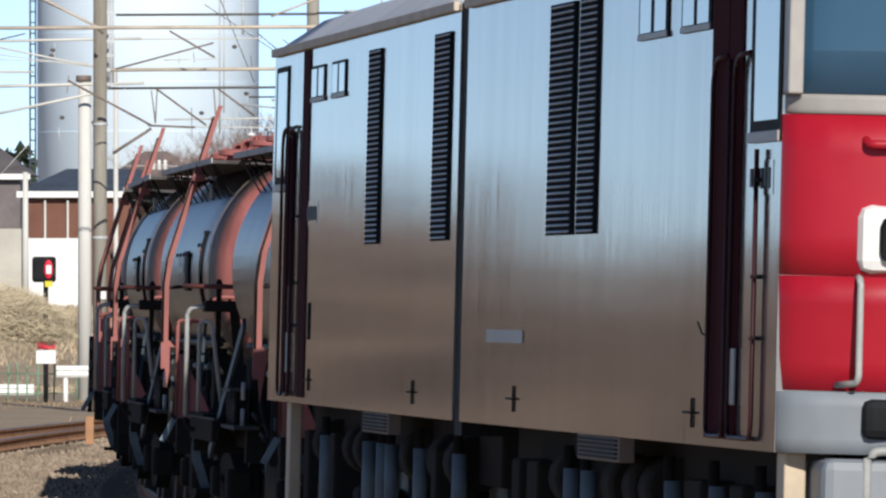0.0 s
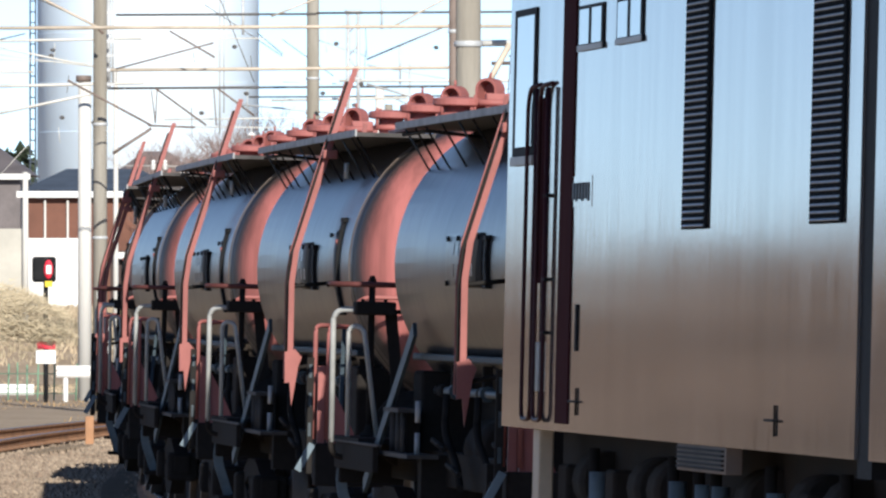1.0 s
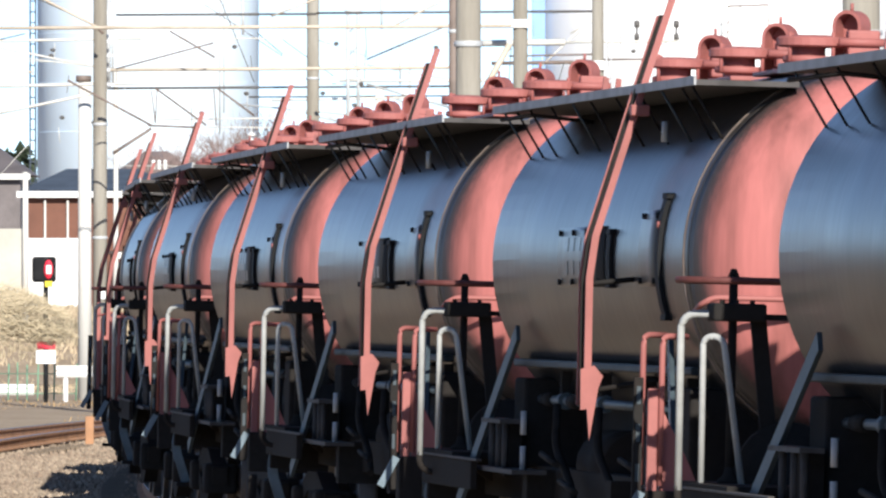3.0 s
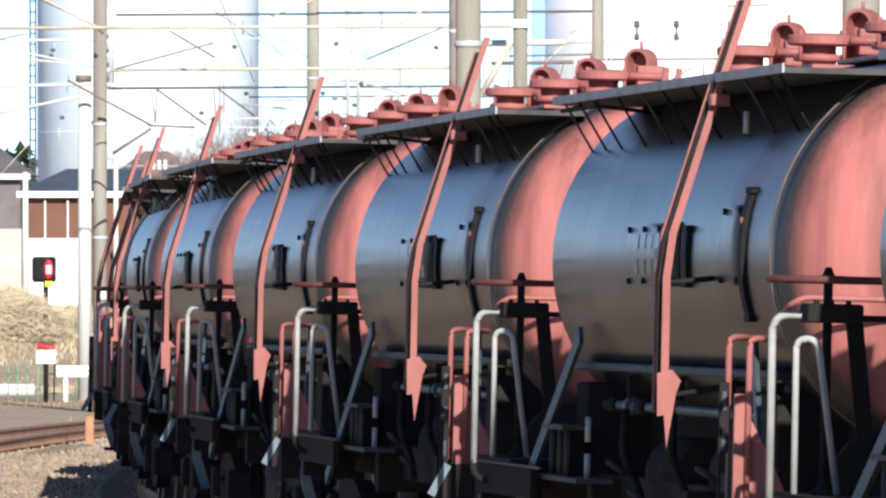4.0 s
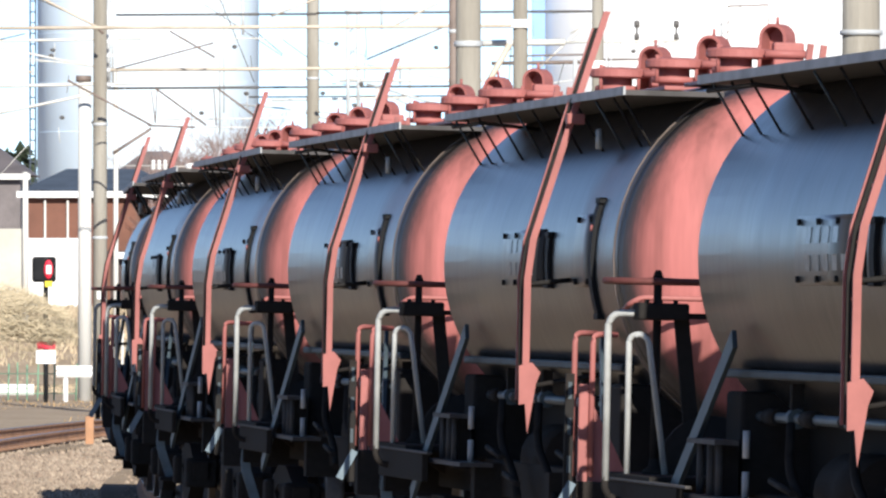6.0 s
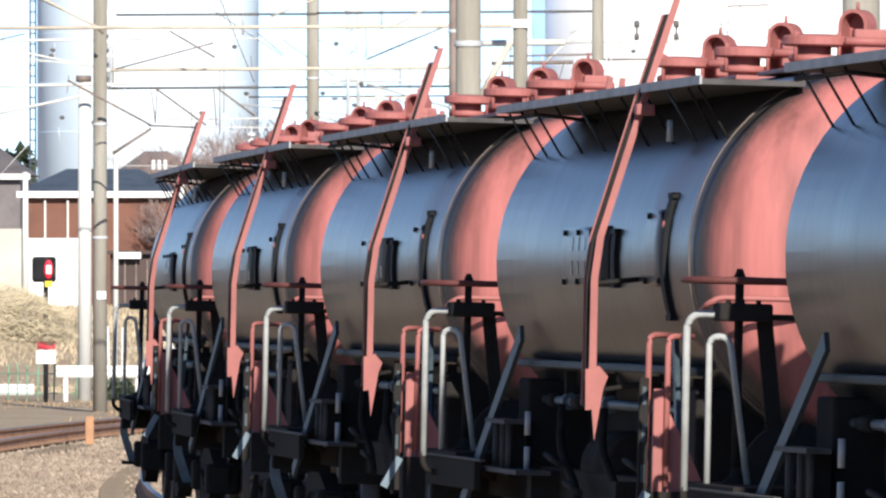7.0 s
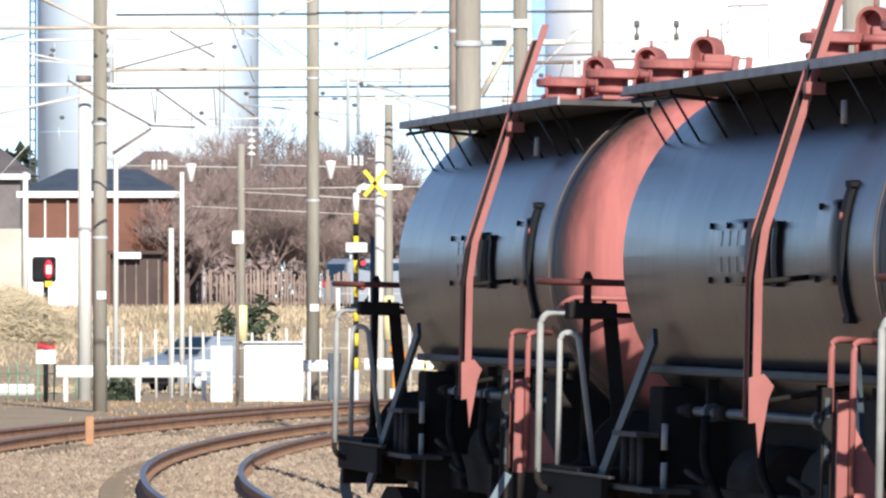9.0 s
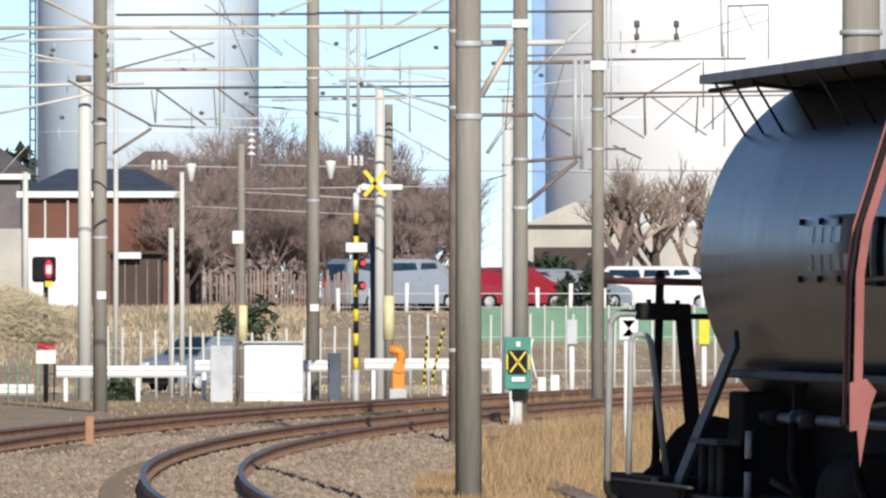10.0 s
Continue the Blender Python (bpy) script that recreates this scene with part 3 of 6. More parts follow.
        pts = rounded([(sx * 0.98, 5.5, 0.805), (sx * 1.115, 5.5, 0.795), (sx * 1.135, 5.5, 0.64), (sx * 1.04, 5.5, 0.36)], 0.10, 5)
        bm = bmesh.new()
        rings = []
        for k, p in enumerate(pts):
            d = (pts[min(k + 1, len(pts) - 1)] - pts[max(k - 1, 0)]).normalized()
            nrm = Vector((-d.z, 0, d.x)) * 0.035
            rings.append([bm.verts.new(p + nrm * e + Vector((0, dy, 0))) for e, dy in ((-1, -0.012), (1, -0.012), (1, 0.012), (-1, 0.012))])
        for p, q in zip(rings, rings[1:]):
            for k in range(4):
                bm.faces.new((p[k], p[(k + 1) % 4], q[(k + 1) % 4], q[k]))
        bm.faces.new(rings[0]), bm.faces.new(rings[-1])
        bmesh.ops.recalc_face_normals(bm, faces=bm.faces)
        part("step_strap", bm, M_STRAP, root, "blue-grey bent step iron")
        part("step_tread", B(sx * 1.04 - 0.10, sx * 1.04 + 0.10, 5.1, 5.55, 0.33, 0.36), M_FRAME, root)
    # near end: red plate and loops
    bm = bmesh.new()
    vs = [bm.verts.new((px, yy, pz)) for yy in (-5.36, -5.33) for px, pz in ((-1.165, 0.90), (-0.955, 0.90), (-0.985, 0.98), (-1.035, 1.09), (-1.145, 1.30), (-1.165, 1.30))]
    bm.faces.new(vs[:6]), bm.faces.new(vs[6:])
    for k in range(6):
        bm.faces.new((vs[k], vs[(k + 1) % 6], vs[6 + (k + 1) % 6], vs[6 + k]))
    bmesh.ops.recalc_face_normals(bm, faces=bm.faces)
    end = part("end_plate", bm, M_RED, root, "red tapered end plate below the tank")
    part("end_post", B(-1.232, -1.18, -5.40, -5.36, 0.90, 1.42, 0.005), M_REDBAR, end)
    post = part("step_post", B(-1.31, -1.262, -5.44, -5.40, 0.70, 1.475, 0.005), M_FRAME, end, "dark slotted step post")
    for zz in (0.95, 1.15, 1.34):
        part("slot", B(-1.296, -1.276, -5.444, -5.438, zz, zz + 0.09), M_GREYSTEEL, post)
    for x, z, w, yy in ((-1.243, 1.69, 0.13, -5.25), (-1.165, 1.685, 0.14, -5.40)):
        part("handrail", tube(bmesh.new(), rounded([(x, yy, 0.93), (x, yy, z), (x + w, yy + 0.12, z)], 0.05, 5), 0.016, 8), M_REDBAR, root, "red bent handrail")
    part("end_rail", tube(bmesh.new(), rounded([(-0.995, y(8.85), 1.80), (-0.985, y(9.12), 1.85), (-0.93, y(9.14), 1.885), (-0.35, y(9.16), 1.885), (-0.3, y(9.05), 1.88)], 0.07), 0.015, 8), M_REDBAR, root, "red bent rail across the tank end")
    part("headstock", B(-1.24, 1.24, -5.42, -5.2, 0.62, 0.905, 0.01), M_FRAME, root)
    bm = bmesh.new()
    bar(bm, (-1.265, -5.45, 0.90), (-1.36, -5.45, 0.72), 0.045, 0.03, up=(0, 1, 0))
    part("uncoupling_lever", bm, M_STRAP, root, "pale grey uncoupling lever")
    for yy, e in ((5.62, 1), (-5.36, -1)):
        bm = B(-0.14, 0.14, min(yy, yy + e * 0.42), max(yy, yy + e * 0.42), 0.72, 1.0, 0.03)
        part("coupler", bm, M_WHEEL, root)
        part("air_hose", tube(bmesh.new(), rounded([(-0.35, yy, 0.75), (-0.35, yy + e * 0.2, 0.62), (-0.2, yy + e * 0.35, 0.45), (-0.05, yy + e * 0.4, 0.6)], 0.1), 0.025, 6), M_RUBBER, root)
    # brake gear below the tank
    p = part("brake_pipe", tube(bmesh.new(), [(-0.80, y(0.0), 1.30), (-0.80, y(8.0), 1.30)], 0.027, 8), M_GREYSTEEL, root, "blue-grey pipe below the tank")
    for a in (1.2, 2.4, 3.6, 6.2):
        part("pipe_joint", rod(bmesh.new(), (-0.80, y(a), 1.30), (-0.80, y(a + 0.35), 1.30), 0.042), M_FRAME, p)
    part("brake_cylinder", rod(bmesh.new(), (-0.62, y(2.8), 0.95), (-0.62, y(4.0), 0.95), 0.20, n=20), M_FRAME, root)
    part("air_reservoir", rod(bmesh.new(), (-0.6, y(5.4), 0.98), (-0.6, y(6.9), 0.98), 0.24, n=20), M_FRAME, root)
    v = part("valve_rig", B(-1.02, -0.92, y(1.05), y(0.85), 0.85, 1.18), M_FRAME, root)
    for a in (0.5, 0.85, 1.15):
        part("valve_pipe", rod(bmesh.new(), (-1.03, y(a), 0.88), (-1.03, y(a), 1.16), 0.02), M_WALKUNDER, v)
    part("valve_top", B(-1.08, -0.96, y(1.3), y(0.35), 1.155, 1.18), M_WALKUNDER, v)
    part("valve_foot", B(-1.10, -0.9, y(2.1), y(0.3), 0.875, 0.90), M_WALKUNDER, v)
    for zz in (1.02, 1.22):
        part("tag_strip", rod(bmesh.new(), (-1.02, y(1.95), zz - 0.12), (-1.02, y(1.95), zz + 0.015), 0.018), M_WALKWAY, v)
    # hoses, hangers and small fittings below the tank
    for a, x in ((2.7, -0.92), (4.9, -0.96), (7.2, -0.90)):
        part("hose", tube(bmesh.new(), rounded([(x, y(a), 1.28), (x - 0.02, y(a + 0.1), 1.05), (x + 0.02, y(a + 0.5), 0.85), (x, y(a + 0.9), 0.72)], 0.12, 5), 0.024, 8), M_FRAME, root)
    for a in (2.1, 3.9, 5.8, 7.5):
        part("pipe_hanger", B(-0.83, -0.77, y(a) - 0.03, y(a) + 0.03, 1.26, 1.47, 0.004), M_FRAME, root)
        part("pipe_clamp", rod(bmesh.new(), (-0.80, y(a) - 0.06, 1.30), (-0.80, y(a) + 0.06, 1.30), 0.05, n=10), M_GREYSTEEL, root)
    for a, z in ((2.5, 1.0), (3.4, 0.86), (6.0, 1.02), (7.0, 0.9)):
        part("brake_rod", rod(bmesh.new(), (-0.98, y(a), z), (-0.98, y(a + 0.7), z - 0.05), 0.018, n=8), M_FRAME, root)
    # bogies
    for cy in (3.55, -3.55):
        bo = part("bogie", B(-0.75, 0.75, cy - 0.18, cy + 0.18, 0.42, 0.62, 0.02), M_FRAME, root, "dark two-axle bogie")
        for sx in (-1, 1):
            bm = bmesh.new()
            for p1, p2 in (((0, -1.05, 0.46), (0, -0.35, 0.60)), ((0, -0.35, 0.60), (0, 0.35, 0.60)), ((0, 0.35, 0.60), (0, 1.05, 0.46)), ((0, -0.75, 0.44), (0, -0.25, 0.27)), ((0, -0.25, 0.27), (0, 0.25, 0.27)), ((0, 0.25, 0.27), (0, 0.75, 0.44))):
                bar(bm, (sx * 0.95, cy + p1[1], p1[2]), (sx * 0.95, cy + p2[1], p2[2]), 0.12, 0.14)
            sf = part("side_frame", bm, M_FRAME, bo)
            for dy in (-0.16, 0.0, 0.16):
                part("coil_spring", lathe(bmesh.new(), [(0.06, 0.30), (0.075, 0.34), (0.06, 0.38), (0.075, 0.42), (0.06, 0.46), (0.075, 0.50), (0.06, 0.55)], 10, "Z"), M_FRAME, sf).location = (sx * 0.95, cy + dy, 0)
            for dy in (-0.87, 0.87):
                part("axle_box", B(sx * 0.95 - 0.12, sx * 0.95 + 0.14, cy + dy - 0.14, cy + dy + 0.14, 0.32, 0.56, 0.03), M_FRAME, sf)
        for dy in (-0.87, 0.87):
            bm = bmesh.new()
            rod(bm, (-1.05, cy + dy, 0.43), (0.85, cy + dy, 0.43), 0.07)
            wa = part("axle", bm, M_WHEEL, bo)
            for sx in (-1, 1):
                wb = lathe(bmesh.new(), [(0.0, -0.05), (0.12, -0.07), (0.14, -0.03), (0.36, -0.03), (0.37, -0.065), (0.43, -0.06), (0.43, 0.04), (0.455, 0.065), (0.36, 0.065), (0.0, 0.05)], 28, "X")
                if sx > 0:
                    bmesh.ops.scale(wb, vec=(-1, 1, 1), verts=wb.verts)
                    bmesh.ops.reverse_faces(wb, faces=wb.faces)
                part("wheel", wb, M_WHEEL, wa).location = (sx * 0.56 - 0.17, cy + dy, 0.43)
    return root


V, PITCH = 14.574, 11.675
WAGON_S = -18.29
WAGONS = {i: None for i in range(-2, 9)}
WAGONS[-2] = wagon()
for i in range(-1, 9):
    WAGONS[i] = copy_thing(WAGONS[-2], train_pose(WAGON_S + PITCH * i + 3.5 * V))
tagged(WAGONS[8], "black bogie tank wagon at the train's tail")


# ---- locomotive ----
HW, ZB, ZT = 1.35, 1.18, 3.53


def panel_window(root, yc, z0, z1, w):
    """A small double window with rounded dark frame."""
    f = part("side_window", B(-HW - 0.009, -HW - 0.001, yc - w / 2, yc + w / 2, z0, z1, 0.003), M_RUBBER, root, "small rounded side window")
    for k in (-1, 1):
        part("pane", B(-HW - 0.012, -HW - 0.009, yc + k * w / 4 - w * 0.19, yc + k * w / 4 + w * 0.19, z0 + 0.035, z1 - 0.02), M_GLASSPALE, f, "pane that mirrors the sky")
    part("window_ledge", B(-HW - 0.016, -HW - 0.009, yc - w / 2, yc + w / 2, z0, z0 + 0.03, 0.002), M_TRIM, f)


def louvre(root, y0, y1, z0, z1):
    # near-black backing sheet: the shade in the gaps between slats, as colour
    f = part("louvre", B(-HW - 0.012, -HW - 0.002, y0, y1, z0, z1), M_LOUVRESHADE, root, "tall air-intake louvre, gap shade painted on its backing")
    n = 36
    first = None
    for k in range(n):
        z = z0 + (k + 0.5) * (z1 - z0) / n
        if first is None:
            bm = bmesh.new()
            bar(bm, (-HW - 0.016, y0 + 0.06, 0), (-HW - 0.016, y1 - 0.06, 0), 0.010, 0.006, up=(-1.0, 0, 1))
            first = part("slat", bm, M_LOUVREBLADE, f)
            first.location = (0, 0, z)
        else:
            again(first, Matrix.Translation((0, 0, z)), f)


def lever(root, yc, z):
    bm = bmesh.new()
    rod(bm, (-HW - 0.006, yc, z - 0.07), (-HW - 0.006, yc, z + 0.07), 0.006, n=6)
    rod(bm, (-HW - 0.006, yc - 0.16, z), (-HW - 0.006, yc + 0.30, z), 0.006, n=6)
    part("body_latch", bm, M_RUBBER, root, "dark cross-shaped latch")


def shell(y0, y1, rake0=0.0):
    """Body sides and rounded roof, run along y."""
    prof = [(-HW, ZB), (-HW, ZT), (-HW + 0.06, ZT + 0.05), (-1.05, ZT + 0.22), (-0.7, ZT + 0.34), (0, ZT + 0.40), (0.7, ZT + 0.34), (1.05, ZT + 0.22), (HW - 0.06, ZT + 0.05), (HW, ZT), (HW, ZB)]
    bm = bmesh.new()
    rings = []
    n = 9
    for k in range(n):
        t = k / (n - 1)
        rings.append([bm.verts.new((px, y0 + (y1 - y0) * t - (rake0 * max(0, pz - ZT) if k == n - 1 else 0), pz)) for px, pz in prof])
    for a, b in zip(rings, rings[1:]):
        for i in range(len(prof) - 1):
            f = bm.faces.new((a[i], a[i + 1], b[i + 1], b[i]))
            f.material_index = 0 if i in (0, 9) else 1
            f.smooth = i not in (0, 9)
    for r in (rings[0], rings[-1]):
        f = bm.faces.new(r)
    for a, b in zip(rings, rings[1:]):
        bm.faces.new((a[0], b[0], b[-1], a[-1]))
    bmesh.ops.recalc_face_normals(bm, faces=bm.faces)
    return bm


def section(front):
    """One half of the twin-unit locomotive; b runs from the tail to the cab."""
    C = 18.22 if front else 5.88
    y = lambda b: C - b
    b0, b1 = (12.19, 24.2) if front else (-0.32, 11.81)
    root = empty("locomotive", "stainless steel twin-unit electric locomotive half with red cab" if front else "stainless steel twin-unit electric locomotive rear half", "locomotive", "halves of the locomotive")
    part("body", shell(y(b1), y(b0), 0.0 if front else 1.1), [M_SILVER, M_SILVERROOF], root, "brushed stainless body, dulled and mirror-like")
    part("gutter", B(-HW - 0.035, -HW - 0.002, y(b1 - 0.1), y(b0 + 0.05), ZT - 0.035, ZT + 0.02, 0.006), M_TAN, root, "tan roof gutter")
    if not front:
        for b, w in ((3.0, 0.95), (4.45, 0.95)):
            panel_window(root, y(b), 3.14, 3.375, w)
        louvre(root, y(7.28), y(6.47), 2.20, 3.39)
        louvre(root, y(11.38), y(10.46), 2.20, 3.39)
        lever(root, y(9.55), 1.32)
        lever(root, y(2.75), 1.34)
        bands = ((1.93, 2.42),)
        cabwin = (-0.08, 0.82)
        num = (2.36, 3.15)
        rails = ((0.50, 0.86), (0.98, 1.32))
        grip = 3.2
    else:
        for b, w in ((19.9, 1.05), (21.4, 1.0)):
            panel_window(root, y(b), 3.14, 3.40, w)
        louvre(root, y(16.95), y(15.93), 2.20, 3.41)
        louvre(root, y(17.88), y(17.15), 2.20, 3.41)
        lever(root, y(14.66), 1.33)
        lever(root, y(21.55), 1.33)
        bands = ((21.98, 22.52), (22.55, 22.98))
        cabwin = (23.26, 24.19)
        num = (23.22, 23.98)
        rails = ((21.96, 22.52), (22.66, 23.42))
        grip = 22.1
        part("builder_plate", B(-HW - 0.006, -HW - 0.002, y(15.0), y(13.4), 1.63, 1.70), M_TRIM, root, "pale lettering plate")
    if not front:
        part("door_strip", B(-HW - 0.008, -HW - 0.001, y(1.40), y(0.98), 1.95, 2.93, 0.003), M_MAROON, root, "dark maroon door strip")
    for p, q in bands:
        z0 = 1.22
        d = part("door_band", B(-HW - 0.008, -HW - 0.001, y(q), y(p), z0, ZT - 0.04, 0.003), M_MAROON, root, "dark maroon doorway strip")
    # looped handrails beside the cab door
    for k, (p, q) in enumerate(rails):
        top = 2.98 if k == 0 or not front else 2.55
        path = rounded([(-HW - 0.01, y(p + 0.6), 3.0), (-HW - 0.026, y(p + 0.3), 2.99), (-HW - 0.026, y(p + 0.2), 2.90), (-HW - 0.026, y(p + 0.2), 1.23), (-HW - 0.026, y(q + 0.2), 1.23), (-HW - 0.026, y(q + 0.2), top)], 0.09)
        part("door_handrail", tube(bmesh.new(), path, 0.012, 8), M_MAROONRAIL, root, "dark maroon looped handrail")
    pale = rails[1][0] + 0.13
    part("pale_handrail", B(-HW - 0.02, -HW - 0.009, y(pale + 0.2), y(pale), 1.38, 1.64, 0.004), M_RAILTUBE, root)
    for zz in (1.68, 1.96, 2.40):
        part("rail_bracket", B(-HW - 0.03, -HW, y(rails[1][1] + 0.25), y(rails[1][1] + 0.10), zz, zz + 0.02, 0.004), M_RUBBER, root)
    if front:
        part("hook", tube(bmesh.new(), rounded([(-HW, y(grip), 1.70), (-HW - 0.04, y(grip), 1.70), (-HW - 0.05, y(grip - 0.1), 1.76)], 0.03), 0.005, 6), M_RUBBER, root)
    else:
        part("grab_bar", B(-HW - 0.010, -HW - 0.002, y(2.72), y(2.66), 1.60, 1.84, 0.002), M_RUBBER, root)
    w = part("cab_window", B(-HW - 0.009, -HW - 0.001, y(cabwin[1]), y(cabwin[0]), 2.60, 3.42, 0.003), M_RUBBER, root, "tall cab side window in dark frame")
    part("pane", B(-HW - 0.012, -HW - 0.009, y(cabwin[1] - 0.06), y(cabwin[0] + 0.14), 2.68, 3.38), M_GLASSPALE, w)
    part("sill", B(-HW - 0.02, -HW - 0.009, y(cabwin[1]), y(cabwin[0]), 2.58, 2.63, 0.003), M_TRIM, w)
    n = part("number_plate", B(-HW - 0.003, -HW - 0.001, y(num[1]), y(num[0]), 2.34, 2.50), M_SILVER, root)
    for k in range(6):
        bb = num[0] + 0.06 + k * (num[1] - num[0] - 0.1) / 6
        part("lettering_bar", B(-HW - 0.007, -HW - 0.003, y(bb + 0.06), y(bb), 2.37 if k % 2 else 2.38, 2.465), M_GREYSTEEL, n)
    # below the body
    grille = (6.3, 7.9) if not front else (17.2, 18.8)
    g = part("side_grille", B(-HW + 0.02, -HW + 0.10, y(grille[1]), y(grille[0]), 1.05, ZB, 0.005), M_BROWNSTEEL, root, "slatted grille box below the side")
    for k in range(5):
        part("slat", B(-HW + 0.005, -HW + 0.02, y(grille[1] - 0.05), y(grille[0] + 0.05), 1.065 + k * 0.022, 1.075 + k * 0.022), M_RUBBER, g)
    part("underframe", B(-1.05, 1.05, y(b1 - 0.1), y(b0 + 0.3), 0.80, ZB, 0.02), M_FRAME, root)
    rng = random.Random(3 if front else 4)
    b = b0 + 1.4
    while b < b1 - 0.8:
        wd = rng.uniform(0.25, 0.6)
        z = rng.uniform(0.35, 0.6)
        kind = rng.random()
        if kind < 0.4:
            part("equipment_box", B(-1.22, -0.95, y(b + wd), y(b), z, 1.0, 0.02), M_FRAME, root)
        elif kind < 0.7:
            part("sand_pipe", tube(bmesh.new(), rounded([(-1.18, y(b), 1.1), (-1.18, y(b), 0.7), (-1.05, y(b + 0.2), 0.3)], 0.1), 0.03, 8), M_FRAME, root)
            part("damper", rod(bmesh.new(), (-1.2, y(b + 0.3), 0.45), (-1.2, y(b + 0.3), 0.98), 0.045), M_STRAP, root)
        else:
            part("reservoir", rod(bmesh.new(), (-1.05, y(b + 0.5), 0.92), (-1.05, y(b), 0.92), 0.16, n=16), M_FRAME, root)
        b += wd + rng.uniform(0.1, 0.45)
    for cb in ((2.9, 8.9) if not front else (15.2, 21.2)):
        bo = part("bogie", B(-1.08, -0.92, y(cb + 1.7), y(cb - 1.7), 0.42, 0.66, 0.04), M_FRAME, root, "dark locomotive bogie")
        part("side_frame", B(0.92, 1.08, y(cb + 1.7), y(cb - 1.7), 0.42, 0.66, 0.04), M_FRAME, bo)
        for d in (-1.25, 1.25):
            part("axle", rod(bmesh.new(), (-0.95, y(cb + d), 0.55), (0.95, y(cb + d), 0.55), 0.08), M_WHEEL, bo)
            for sx in (-1, 1):
                wb = lathe(bmesh.new(), [(0.0, -0.05), (0.46, -0.04), (0.47, -0.065), (0.55, -0.06), (0.55, 0.04), (0.575, 0.065), (0.0, 0.05)], 32, "X")
                if sx > 0:
                    bmesh.ops.scale(wb, vec=(-1, 1, 1), verts=wb.verts)
                    bmesh.ops.reverse_faces(wb, faces=wb.faces)
                part("wheel", wb, M_WHEEL, bo).location = (sx * 0.56, y(cb + d), 0.55)
            part("axle_box", B(-1.16, -0.94, y(cb + d + 0.2), y(cb + d - 0.2), 0.42, 0.68, 0.04), M_FRAME, bo)
    if not front:
        # tail step plate, roof gear
        part("tail_step", B(-1.30, -1.22, y(0.9), y(0.65), 0.30, ZB, 0.01), M_CREAM, root, "cream step support")
        for b in (4.2, 5.2):
            part("roof_insulator", lathe(bmesh.new(), [(0.05, 3.85), (0.09, 3.9), (0.05, 3.95), (0.09, 4.0), (0.05, 4.05), (0.09, 4.1), (0.03, 4.15)], 14, "Z"), M_CABGREY, root).location = (-0.6, y(b), 0)
        part("roof_box", B(-0.95, 0.95, y(9.5), y(6.2), 3.80, 4.05, 0.04), M_SILVERROOF, root)
    else:
        part("roof_box", B(-0.95, 0.95, y(20.0), y(14.0), 3.80, 4.05, 0.04), M_SILVERROOF, root)
        cab(root, y)
    # dark bellows between the halves
    bl = 12.0
    e = y(11.81) if not front else y(12.19)
    part("bellows", B(-1.335, 1.335, min(e, y(bl)), max(e, y(bl)), 1.1, 3.6), M_RUBBER, root, "black bellows between the halves")
    return root


